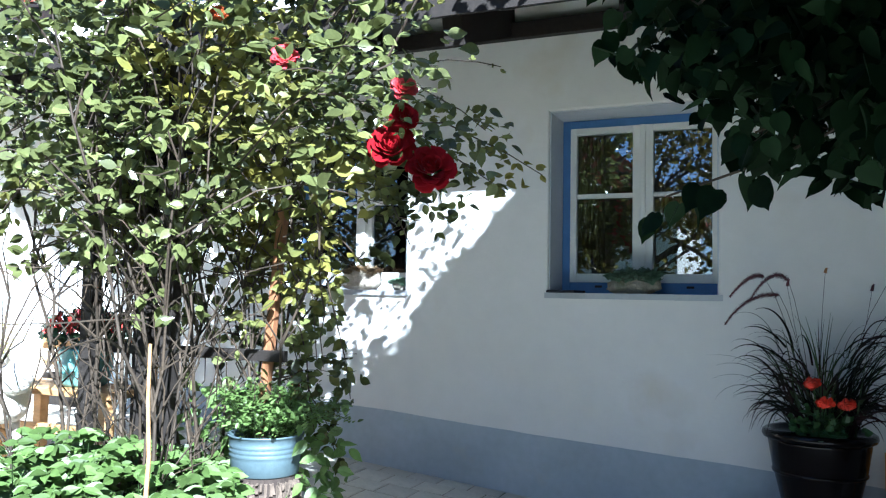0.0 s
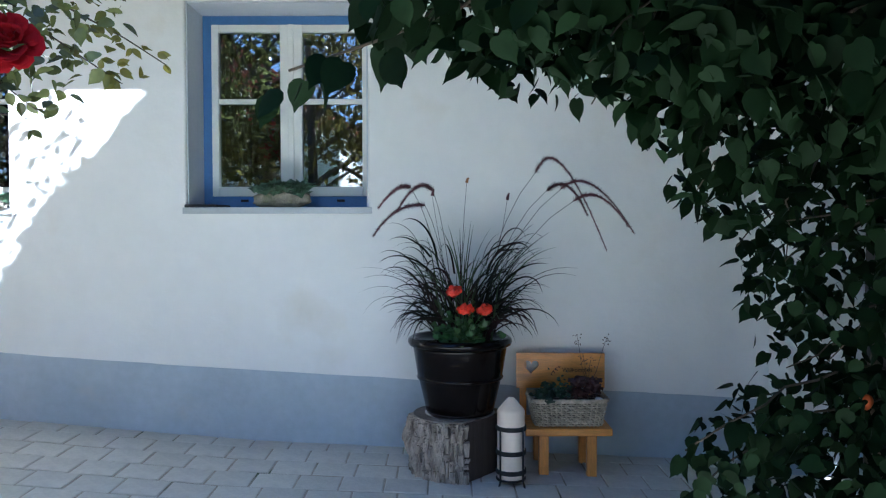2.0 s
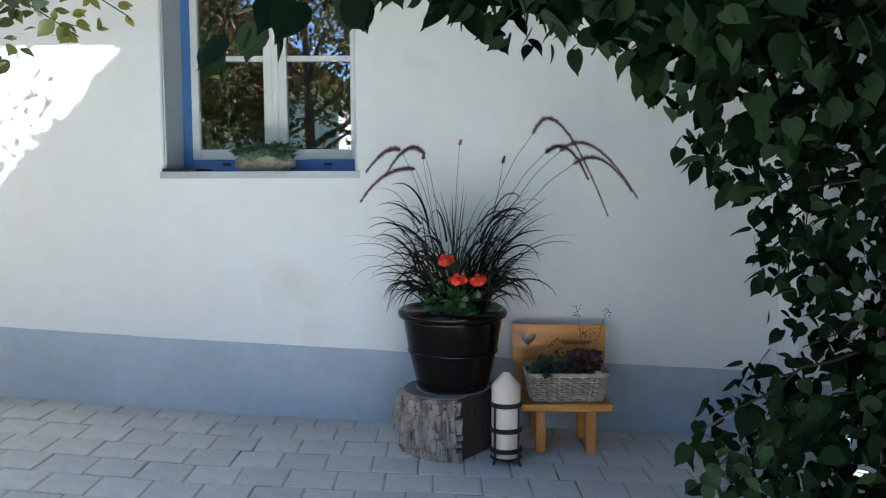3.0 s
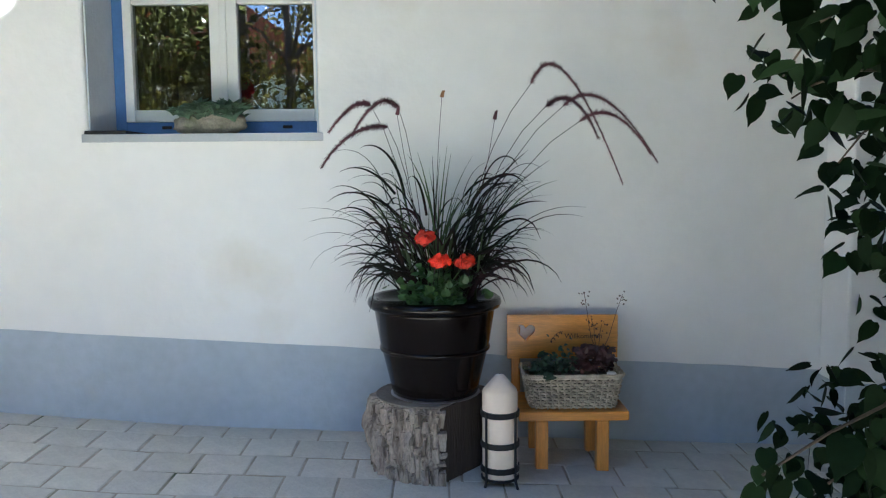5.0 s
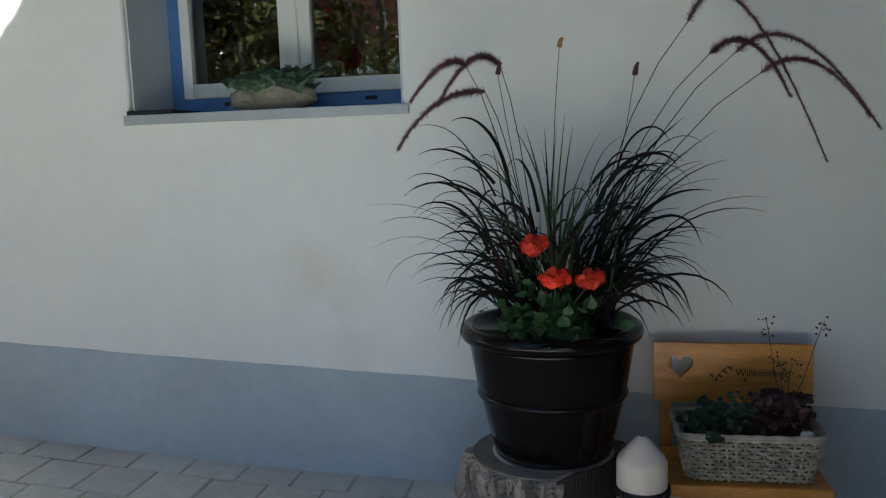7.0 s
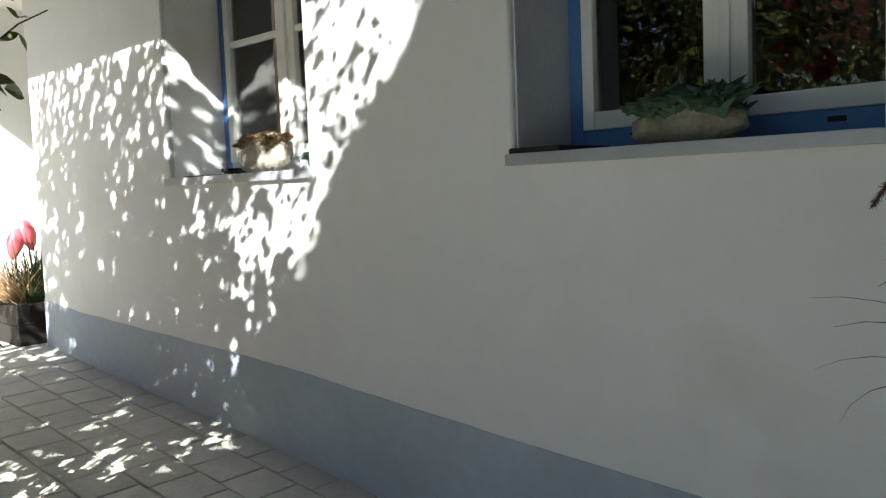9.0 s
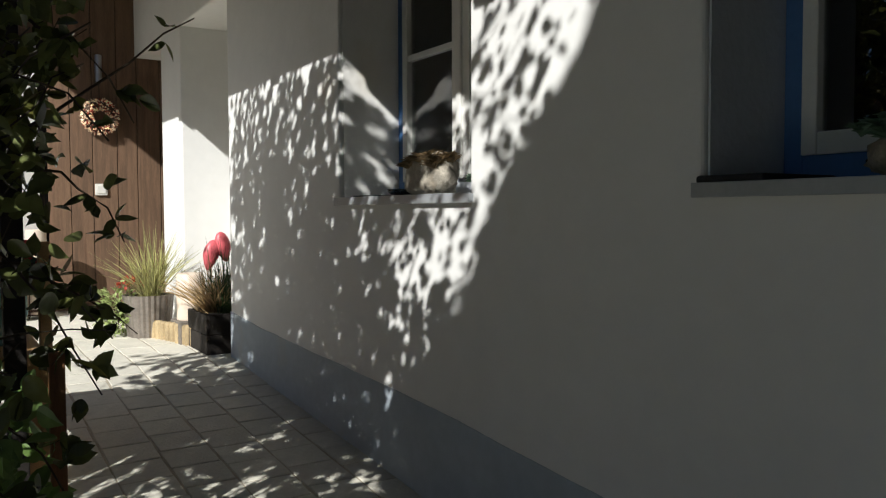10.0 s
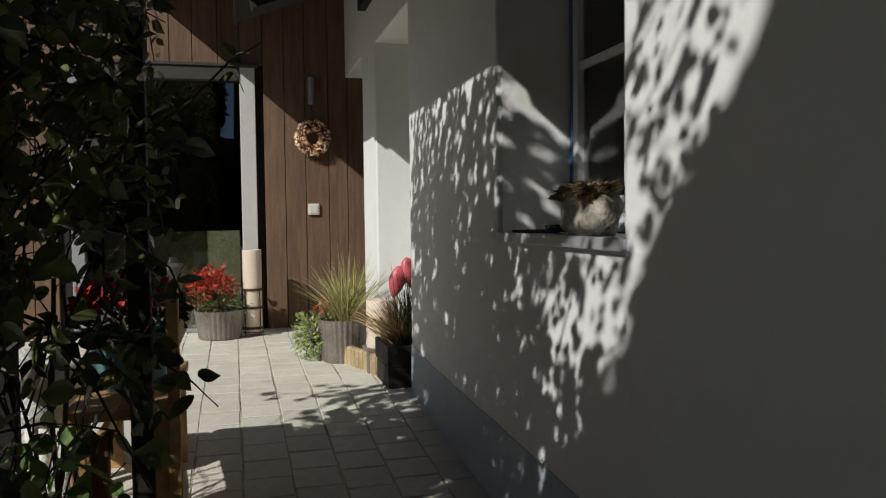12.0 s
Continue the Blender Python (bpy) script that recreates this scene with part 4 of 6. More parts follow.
for i, (x, y, h) in enumerate(((-5.5, -5.0, 4.2), (-3.2, -7.0, 6.0), (-1.0, -4.6, 4.0), (1.5, -6.0, 5.5), (-8.0, -3.5, 5.0), (4.5, -7.0, 6.0), (-11, -7, 7.0), (-4.4, -8.5, 7.0), (-6.8, -7.5, 6.5), (-2.0, -9.5, 7.5), (0.2, -7.5, 6.0))):
    garden_tree(x, y, h, 30 + i, "green garden tree with yellowing leaves")


def neighbour_house():
    h = thing("house", "white neighbour house with a red tiled gable roof", "house", at=(-9.0, -22.0, 0.6))
    part("wall", box(-5, 5, -4, 4, 0, 4.2), M_PLASTER, h)
    bm = prism([(-5.6, 4.0), (5.6, 4.0), (0, 8.0)], 9.0)
    bmesh.ops.translate(bm, verts=bm.verts, vec=(0, -4.5, 0))
    part("roof", bm, M_TILE, h, "red tiled roof")
    for x in (-2.5, 0, 2.5):
        w = part("window", box(x - 0.5, x + 0.5, 4.0, 4.04, 1.4, 2.8, 0.01), M_WHITE, h)
        part("pane", box(x - 0.42, x + 0.42, 4.03, 4.05, 1.5, 2.7), M_TAR, w)


neighbour_house()


def hedge():
    """Thick shrubs added beyond the tree to block light from the right."""
    rng = random.Random(91)
    t = thing("blocking_hedge", "thick shrubs added behind the drooping tree to block light", "hedge")
    s, w = Soup(), Soup()
    for i in range(14):
        x, y = rng.uniform(2.2, 3.8), rng.uniform(-1.6, 3.9)
        for k in range(5):
            w.tube(bend((x, y, -0.03), (x + rng.uniform(-0.5, 0.4), y + rng.uniform(-0.5, 0.4), rng.uniform(1.6, 2.9)), 0, 0.06, 6, rng), 0.02, 0.006, 5)
    made = 0
    while made < 9000:
        p = Vector((rng.uniform(1.75, 4.2), rng.uniform(-2.0, 4.25), rng.uniform(0.05, 3.4)))
        if p.z > 2.7 + 0.6 * noise.noise(p * 0.9) or p.x < 1.95 + 0.35 * noise.noise(p * 1.3):
            continue
        made += 1
        k = rng.uniform(0.09, 0.15)
        s.leaf(p, (rng.uniform(-1, 1), rng.uniform(-1, 1), rng.uniform(-1, 0.3)), (rng.uniform(-1, 1), rng.uniform(-1, 1), 1), k, k * 0.7, 0.2)
    w.out("branches", M_BARK, t)
    s.out("foliage", M_LEAF_SHADED, t)


hedge()

# ---- materials of the things ----
M_STUMPBARK = material("weathered_stump_bark", (0.33, 0.28, 0.23), 0.95, vary=0.35, scale=9, stretch=(2.5, 2.5, 0.8), bump=1.0, bump_scale=28, spot=(0.10, 0.08, 0.065), spot_at=0.58, spot_scale=11)
M_STUMPCUT = material("dark_split_wood", (0.045, 0.033, 0.026), 0.9, vary=0.3, scale=7, stretch=(4, 4, 0.6), bump=0.6, bump_scale=30)
M_STUMPTOP = material("grey_end_grain", (0.19, 0.165, 0.135), 0.9, vary=0.25, scale=12, bump=0.5)
M_GLAZE = material("black_brown_glaze", (0.006, 0.004, 0.003), 0.14, vary=0.2, scale=5, coat=0.0, spec=0.22)
M_POTSOIL = material("potting_soil", (0.03, 0.022, 0.016), 0.95, vary=0.4, scale=30, bump=0.9)
M_BLADE = material("purple_green_blade", (0.010, 0.013, 0.007), 0.6, spec=0.15, vary=0.3, scale=6, rand=0.5, spot=(0.022, 0.008, 0.010), spot_at=0.55, spot_scale=5)
M_BLADEGREEN = material("green_blade", (0.036, 0.062, 0.018), 0.5, vary=0.3, scale=6, rand=0.4, transmit=0.2)
M_PLUME = material("burgundy_plume", (0.11, 0.035, 0.045), 0.9, vary=0.3, scale=20, rand=0.3)
M_PLUMETAN = material("tan_plume", (0.30, 0.15, 0.06), 0.9, vary=0.3, scale=20)
M_GERANIUM = material("scarlet_petal", (0.80, 0.045, 0.015), 0.55, vary=0.12, scale=30, rand=0.2, transmit=0.15)
M_GERLEAF = material("geranium_leaf", (0.045, 0.10, 0.025), 0.5, vary=0.25, scale=9, rand=0.3, transmit=0.15)
M_WAX = material("cream_wax", (0.74, 0.62, 0.50), 0.5, vary=0.05, scale=5, bump=0.05, bump_scale=20)
M_IRON = material("black_iron", (0.012, 0.012, 0.013), 0.55, 0.4, vary=0.3, scale=20, bump=0.2)
M_RUST = material("rusty_iron", (0.07, 0.035, 0.022), 0.8, 0.2, vary=0.3, scale=20, bump=0.3)
M_PINE = material("varnished_orange_pine", (0.64, 0.27, 0.04), 0.38, vary=0.22, scale=5, stretch=(0.7, 6, 6), bump=0.15, bump_scale=40, spot=(0.30, 0.11, 0.02), spot_at=0.70, spot_scale=5, coat=0.2)
M_PINEV = material("varnished_orange_pine_upright", (0.60, 0.25, 0.04), 0.4, vary=0.22, scale=5, stretch=(6, 6, 0.7), bump=0.15, bump_scale=40, coat=0.2)
M_BURNT = material("burnt_lettering", (0.035, 0.014, 0.006), 0.7)
M_WICKER = material("grey_wicker", (0.36, 0.31, 0.24), 0.8, vary=0.3, scale=30, rand=0.3, bump=0.3)
M_HEUCHERA = material("purple_leaf", (0.06, 0.016, 0.013), 0.5, vary=0.3, scale=12, rand=0.35)
M_DARKLEAF = material("dark_green_leaf", (0.02, 0.045, 0.018), 0.5, vary=0.3, scale=12, rand=0.35)
M_SPRIG = material("brown_sprig", (0.07, 0.04, 0.025), 0.8, vary=0.2)
M_PEBBLE = material("white_pebble", (0.70, 0.68, 0.64), 0.6, vary=0.06, scale=20)
M_STONE = material("mossy_stone", (0.27, 0.25, 0.20), 0.95, vary=0.3, scale=14, bump=1.0, bump_scale=35, spot=(0.10, 0.12, 0.05), spot_at=0.58, spot_scale=10)
M_TUFF = material("pale_tuff", (0.42, 0.38, 0.31), 0.95, vary=0.25, scale=16, bump=1.0, bump_scale=45, spot=(0.22, 0.17, 0.11), spot_at=0.60, spot_scale=9)
M_SUCC = material("succulent_leaf", (0.13, 0.21, 0.13), 0.55, vary=0.2, scale=12, rand=0.3)
M_SUCCDRY = material("dry_houseleek", (0.20, 0.14, 0.07), 0.6, vary=0.3, scale=12, rand=0.4)
# Zinc colour is lowered to stand for the shade lying on the tub.
M_ZINC_SHADED = material("shaded_blue_zinc", (0.10, 0.145, 0.165), 0.5, 0.25, vary=0.12, scale=6, bump=0.1)
M_TROUGH = material("ribbed_zinc", (0.25, 0.22, 0.19), 0.5, 0.5, vary=0.25, scale=7, bump=0.15)
M_ENAMEL = material("turquoise_enamel", (0.20, 0.42, 0.42), 0.25, vary=0.15, scale=6)
M_REDMUM = material("red_brown_flower", (0.34, 0.03, 0.02), 0.7, vary=0.3, scale=20, rand=0.4)
M_REDLEAF = material("red_autumn_leaf", (0.45, 0.065, 0.03), 0.6, vary=0.3, scale=12, rand=0.35, transmit=0.25)
M_VARIEG = material("variegated_leaf", (0.35, 0.42, 0.16), 0.5, vary=0.35, scale=25, rand=0.35, transmit=0.2)
M_BENCHWOOD = material("light_larch", (0.46, 0.27, 0.11), 0.6, vary=0.22, scale=5, stretch=(0.8, 5, 5), bump=0.25)
M_POSTWOOD = material("brown_post", (0.26, 0.12, 0.05), 0.7, vary=0.25, scale=5, stretch=(5, 5, 0.7), bump=0.3)
M_WOOL = material("pale_wool", (0.72, 0.68, 0.62), 0.95, vary=0.12, scale=18, bump=1.0, bump_scale=60)
M_PINK = material("pink_lacquer", (0.62, 0.12, 0.14), 0.4, vary=0.15, scale=8)
M_STRAW = material("straw_flower", (0.90, 0.72, 0.50), 0.8, vary=0.25, scale=20, rand=0.35)
M_STEEL = material("brushed_steel", (0.42, 0.42, 0.43), 0.3, 0.9, vary=0.06, scale=12, stretch=(8, 8, 0.5))
M_SWITCH = material("white_switch", (0.72, 0.70, 0.64), 0.4, vary=0.02)
M_CREAM = material("cream_panel", (0.42, 0.38, 0.24), 0.7, vary=0.06, scale=2)
M_BRONZE = material("yellow_edging", (0.38, 0.29, 0.16), 0.8, vary=0.25, scale=9, bump=0.4, rand=0.2)

M_TAWNY = material("tawny_blade", (0.44, 0.31, 0.15), 0.7, vary=0.3, scale=6, rand=0.4, transmit=0.2)
M_FEATHER = material("pale_feather_grass", (0.30, 0.29, 0.11), 0.6, vary=0.3, scale=6, rand=0.4, transmit=0.2)


def rough_lathe(profile, seg, amp, freq, seed, center, name, mat, parent, flat=None, label=""):
    """A turned body whose surface is broken up by noise."""
    bm = lathe(profile, seg)
    for v in bm.verts:
        r = math.hypot(v.co.x, v.co.y)
        if r < 1e-4:
            continue
        n = noise.noise((v.co.x * freq, v.co.y * freq, v.co.z * freq * 0.35 + seed)) + 0.5 * noise.noise((v.co.x * freq * 3, v.co.y * freq * 3, v.co.z * freq + seed))
        k = 1 + amp * n / max(r, 0.02) * 0.2
        v.co.x *= k
        v.co.y *= k
        if flat:
            nx, ny, d = flat
            over = v.co.x * nx + v.co.y * ny - d
            if over > 0:
                v.co.x -= nx * over
                v.co.y -= ny * over
    bmesh.ops.translate(bm, verts=bm.verts, vec=center)
    return part(name, bm, mat, parent, label, smooth=False)


def bark_plates(s, cx, cy, r, z0, z1, seed, gap):
    """Upright plates of bark, each with its own thickness."""
    rng = random.Random(seed)
    a = 0.0
    while a < 2 * math.pi - 0.05:
        w = rng.uniform(0.05, 0.13)
        if not (gap[0] < a % (2 * math.pi) < gap[1]):
            z = z0
            while z < z1 - 0.01:
                h = min(rng.uniform(0.025, 0.10), z1 - z)
                t = rng.uniform(0.004, 0.018)
                a0, a1 = a - rng.uniform(0, 0.02), a + w + rng.uniform(-0.012, 0.02)
                lo, hi = z + rng.uniform(0, 0.008), z + h - rng.uniform(0.0, 0.01)
                b = len(s.v)
                j = [rng.uniform(-0.02, 0.02) for _ in range(4)]
                for k, (aa, zz) in enumerate(((a0, lo), (a1, lo), (a1, hi), (a0, hi))):
                    ang = aa + j[k] * 2
                    s.v.append((cx + (r - 0.012) * math.cos(ang), cy + (r - 0.012) * math.sin(ang), zz))
                for k, (aa, zz) in enumerate(((a0 + 0.02, lo + 0.006), (a1 - 0.02, lo + 0.006), (a1 - 0.02, hi - 0.006), (a0 + 0.02, hi - 0.006))):
                    ang = aa + j[k] * 2
                    rr = r + t + rng.uniform(-0.005, 0.005)
                    s.v.append((cx + rr * math.cos(ang), cy + rr * math.sin(ang), zz))
                for f in ((4, 5, 6, 7), (0, 1, 5, 4), (1, 2, 6, 5), (2, 3, 7, 6), (3, 0, 4, 7)):
                    s.f.append(tuple(b + i for i in f))
                z += h
        a += w


def stump():
    cx, cy, r, z0, z1 = -0.438, 4.30, 0.226, 0.15, 0.452
    t = thing("tree_stump", "weathered tree stump with grey bark and a dark split side", "tree stump")
    flat = (0.80, -0.60, 0.15)
    rough_lathe([(r, z0)] + [(r * 1.0, z0 + (z1 - z0) * k / 24) for k in range(1, 24)] + [(r * 0.97, z1)], 110, 0.22, 22, 3, (cx, cy, 0), "bark_wood", M_STUMPBARK, t, flat)
    s = Soup()
    bark_plates(s, cx, cy, r - 0.004, z0, z1 - 0.004, 8, (4.92, 6.2))
    s.out("bark", M_STUMPBARK, t, "thick plated grey bark")
    bm = box(-0.004, 0.006, -0.145, 0.145, z0, z1 - 0.003, 0.002)
    bmesh.ops.transform(bm, matrix=Matrix.Translation((cx + 0.80 * 0.152, cy - 0.60 * 0.152, 0)) @ Matrix.Rotation(math.atan2(-0.60, 0.80), 4, "Z"), verts=bm.verts)
    part("split_face", bm, M_STUMPCUT, t, "dark split wood")
    bm = lathe([(0.0, 0.0), (r * 0.93, 0.0), (r * 0.93, 0.005), (0, 0.006)], 40)
    for v in bm.verts:
        over = v.co.x * 0.80 - v.co.y * 0.60 - 0.148
        if over > 0:
            v.co.x -= 0.80 * over
            v.co.y += 0.60 * over
    bmesh.ops.translate(bm, verts=bm.verts, vec=(cx, cy, z1))
    part("cut_face", bm, M_STUMPTOP, t)


stump()

POT = (-0.420, 4.30)


def big_pot():
    x, y = POT
    z = 0.460
    t = thing("plant_pot", "large glossy black-brown glazed pot standing on a stump", "plant pot")
    part("pot_body", lathe([(0.156, 0.0), (0.164, 0.006), (0.172, 0.04), (0.202, 0.17), (0.210, 0.20), (0.229, 0.32), (0.232, 0.342), (0.212, 0.336), (0.206, 0.29), (0.0, 0.282)], 64, (x, y, z)), M_GLAZE, t, smooth=True)
    part("rim", lathe([(0.212, 0.330), (0.236, 0.328), (0.250, 0.336), (0.256, 0.350), (0.252, 0.365), (0.238, 0.374), (0.220, 0.370), (0.210, 0.355)], 64, (x, y, z)), M_GLAZE, t, "rolled glazed rim", smooth=True)
    part("ridge", lathe([(0.200, 0.166), (0.2085, 0.170), (0.212, 0.177), (0.2105, 0.184), (0.204, 0.188)], 64, (x, y, z)), M_GLAZE, t, smooth=True)
    part("soil", lathe([(0.0, 0.31), (0.195, 0.31), (0.208, 0.305), (0.208, 0.29), (0.0, 0.288)], 40, (x, y, z)), M_POTSOIL, t)
    part("saucer", lathe([(0.0, 0.0), (0.165, 0.0), (0.172, 0.004), (0.165, 0.007), (0, 0.008)], 48, (x, y, z - 0.004)), M_STEEL, t, "thin pale rim under the pot")


big_pot()


def fountain_grass():
    rng = random.Random(21)
    x, y = POT
    t = thing("fountain_grass", "arching purple fountain grass with burgundy plumes in the pot", "ornamental grass")
    s, g = Soup(), Soup()

    def arch(d, long, lean, curl, w, inner, up=0.0):
        side = Vector((-d.y, d.x, 0)) * rng.uniform(-0.3, 0.3)
        p = Vector((x + 0.02 + rng.uniform(-0.08, 0.08) + d.x * 0.05, y + rng.uniform(-0.06, 0.06), 0.775 + up))
        p += d * up * 0.28
        pts = [p.copy()]
        n = 12
        kink = rng.uniform(0.45, 0.8)
        for k in range(1, n + 1):
            u = k / n
            th = min(2.75, lean + curl * u ** 1.5 + (0.5 * curl * (u - kink) if u > kink else 0))
            p = p + (d * math.sin(th) + side * u + Vector((0, 0, math.cos(th)))) * (long / n)
            p.y = min(p.y, WALL - 0.012)
            pts.append(p.copy())
        (g if inner else s).blade(pts, w)

    for i in range(72):
        a = rng.uniform(0, 6.283)
        arch(Vector((math.cos(a), math.sin(a) * 0.7, 0)), rng.uniform(0.34, 0.66), rng.uniform(0.0, 0.22), rng.uniform(0.1, 1.5), rng.uniform(0.004, 0.007), rng.random() < 0.75)
    for i in range(105):
        a = rng.choice((0, math.pi)) + rng.gauss(0, 0.75)
        arch(Vector((math.cos(a), math.sin(a) * 0.7, 0)), rng.uniform(0.30, 0.58), rng.uniform(0.02, 0.50), rng.uniform(1.2, 2.5), rng.uniform(0.0042, 0.0082), False)
    for i in range(85):
        a = rng.choice((0, math.pi)) + rng.gauss(0, 0.8)
        arch(Vector((math.cos(a), math.sin(a) * 0.6, 0)), rng.uniform(0.18, 0.36), rng.uniform(0.15, 0.8), rng.uniform(0.9, 2.0), rng.uniform(0.0036, 0.0066), False, rng.uniform(0.08, 0.46))
    for i in range(20):
        a = rng.choice((0, 0, math.pi)) + rng.gauss(0, 0.5)
        arch(Vector((math.cos(a), math.sin(a) * 0.5, 0)), rng.uniform(0.52, 0.72), rng.uniform(0.05, 0.36), rng.uniform(0.5, 1.5), rng.uniform(0.003, 0.005), False)
    s.out("blade_tuft", M_BLADE, t, "narrow dark purple blades")
    g.out("blade_tuft", M_BLADEGREEN, t, "narrow green blades")
    stalks = Soup()
    plumes = (((-0.60, 4.33, 1.43), (-0.735, 4.33, 1.40), (-0.845, 4.33, 1.28)), ((-0.56, 4.36, 1.50), (-0.64, 4.36, 1.52), (-0.735, 4.36, 1.40)), ((-0.67, 4.45, 1.52), (-0.74, 4.45, 1.515), (-0.83, 4.45, 1.42)),
              ((-0.07, 4.35, 1.59), (0.06, 4.33, 1.62), (0.265, 4.32, 1.21)), ((0.06, 4.42, 1.51), (0.22, 4.42, 1.53), (0.42, 4.42, 1.29)), ((0.12, 4.40, 1.45), (0.25, 4.40, 1.47), (0.39, 4.40, 1.32)),
              ((-0.02, 4.32, 1.50), (0.08, 4.32, 1.52), (0.17, 4.30, 1.38)))
    for a, m, b in plumes:
        a, m, b = Vector(a), Vector(m), Vector(b)
        for q in (a, m, b):
            q.x = -0.385 + (q.x + 0.40) * 1.03
            q.z += 0.045
        base = Vector((x + (a.x - x) * 0.15, y, 0.78))
        stem = [base.lerp(base.lerp(a, 0.6) + Vector((-(a.x - x) * 0.2, 0, 0.12)), k).lerp((base.lerp(a, 0.6) + Vector((-(a.x - x) * 0.2, 0, 0.12))).lerp(a, k), k) for k in (0, 0.2, 0.4, 0.6, 0.8, 1)]
        stalks.tube(stem, 0.0022, 0.0014, 4)
        c = 2 * m - (a + b) / 2
        pts = [a.lerp(c, k / 12).lerp(c.lerp(b, k / 12), k / 12) for k in range(13)]
        p = Soup()
        p.tube(pts, 0.0035, 0.002, 6)
        for i in range(12):
            for _ in range(120):
                q = pts[i].lerp(pts[i + 1], rng.random())
                ax = (pts[i + 1] - pts[i]).normalized()
                d = (Vector((rng.uniform(-1, 1), rng.uniform(-1, 1), rng.uniform(-1, 1))) + ax * 0.9).normalized()
                ln = rng.uniform(0.016, 0.030) * (1 - 0.045 * i)
                k = len(p.v)
                sd = d.orthogonal().normalized() * 0.0011
                p.v.extend((tuple(q - sd), tuple(q + sd), tuple(q + d * ln)))
                p.f.append((k, k + 1, k + 2))
        p.out("plume", M_PLUME, t, "drooping burgundy seed plume")
    for a, b, mat in (((-0.445, 4.3, 0.78), (-0.385, 4.34, 1.585), M_PLUMETAN), ((-0.32, 4.3, 0.78), (-0.185, 4.34, 1.50), M_PLUME), ((-0.42, 4.3, 0.78), (-0.555, 4.34, 1.52), M_PLUME)):
        a, b = Vector(a), Vector(b)
        stalks.tube(bend(a, b, 0, 0.004, 6, rng), 0.002, 0.0012, 4)
        p = Soup()
        p.tube(bend(b, b + Vector((0.012, 0, 0.03 if mat == M_PLUME else 0.02)), 0.012, 0, 5, rng), 0.008, 0.003, 6)
        p.out("plume", mat, t, "young upright plume")
    stalks.out("stalk_bundle", M_BLADE, t)


fountain_grass()


def geranium():
    rng = random.Random(3)
    t = thing("geranium", "green geranium with three scarlet flower heads in the pot", "geranium")
    lv, st = Soup(), Soup()
    for i in range(330):
        p = Vector((-0.405 + rng.gauss(0, 0.060), 4.19 + rng.gauss(0, 0.04), 0.81 + abs(rng.gauss(0, 0.05))))
        d = Vector((rng.uniform(-1, 1), rng.uniform(-1, 0.4), rng.uniform(-0.2, 0.8)))
        sz = rng.uniform(0.020, 0.036)
        lv.leaf(p, d, (rng.uniform(-0.5, 0.5), rng.uniform(-0.9, 0.0), 0.8), sz, sz * 1.15, 0.25, True)
    lv.out("foliage", M_GERLEAF, t)
    for hx, hy, hz in ((-0.450, 4.14, 1.066), (-0.398, 4.10, 0.985), (-0.310, 4.11, 0.980)):
        st.tube(bend((-0.41, 4.22, 0.80), (hx, hy, hz - 0.01), 0.01, 0.004, 5, rng), 0.0025, 0.002, 5)
        f = Soup()
        for i in range(80):
            d = Vector((rng.gauss(0, 1), rng.gauss(0, 1), rng.gauss(0.25, 0.6))).normalized()
            q = Vector((hx, hy, hz)) + Vector((d.x * 0.031, d.y * 0.028, d.z * 0.02))
            f.leaf(q, d.orthogonal() + Vector((rng.uniform(-1, 1), 0, rng.uniform(-1, 1))), d, 0.02, 0.019, 0.25, True)
        f.out("flower_head", M_GERANIUM, t, "scarlet flower head")
    st.out("stem", M_GERLEAF, t)


geranium()


def candle_on_stand(x, y, z, r, h, iron, label_c, label_s, rings=(0.05, 0.26, 0.58), peaked=True, over=0.0):
    c = thing("pillar_candle", label_c, "candle", group="pillar candles")
    top = [(r * 0.93, h - 0.055), (r * 0.80, h - 0.045), (r * 0.25, h - 0.004), (0.0, h)] if peaked else [(r, h - 0.004), (r * 0.96, h), (r * 0.9, h - 0.012), (0, h - 0.016)]
    part("wax", lathe([(0.0, 0.0), (r * 0.97, 0.0), (r, 0.006), (r, h - 0.065 if peaked else h - 0.01)] + top, 48, (x, y, z + 0.03)), M_WAX, c, smooth=False).data.shade_smooth()
    part("wick", lathe([(0.0025, 0), (0.002, 0.004), (0.0, 0.005)], 8, (x, y, z + 0.028 + h - (0 if peaked else 0.02))), M_IRON, c, "black wick")
    s = thing("candle_stand", label_s, "candle holder", group="candle stands")
    part("base_plate", lathe([(0.0, 0.022), (r * 1.08, 0.022), (r * 1.1, 0.026), (r * 1.08, 0.03), (0, 0.03)], 40, (x, y, z)), iron, s)
    for k in rings:
        part("ring", lathe([(r * 1.06, k * h + 0.03), (r * 1.11, k * h + 0.03), (r * 1.12, k * h + 0.04), (r * 1.11, k * h + 0.05), (r * 1.06, k * h + 0.05)], 40, (x, y, z)), iron, s)
    for a in (0.7, 2.3, 3.9, 5.5):
        u = Soup()
        px, py = x + math.cos(a) * r * 1.14, y + math.sin(a) * r * 1.14
        u.tube([(px + math.cos(a) * 0.012, py + math.sin(a) * 0.012, z - 0.006), (px, py, z + 0.02), (px, py, z + 0.05 + rings[-1] * h)], 0.0055, 0.0045, 6)
        u.out("upright", iron, s)


candle_on_stand(-0.185, 4.12, level(-0.185), 0.0645, 0.378, M_IRON, "thick cream pillar candle with a pointed top", "black iron three-ring candle stand on the paving", (0.06, 0.30, 0.60))


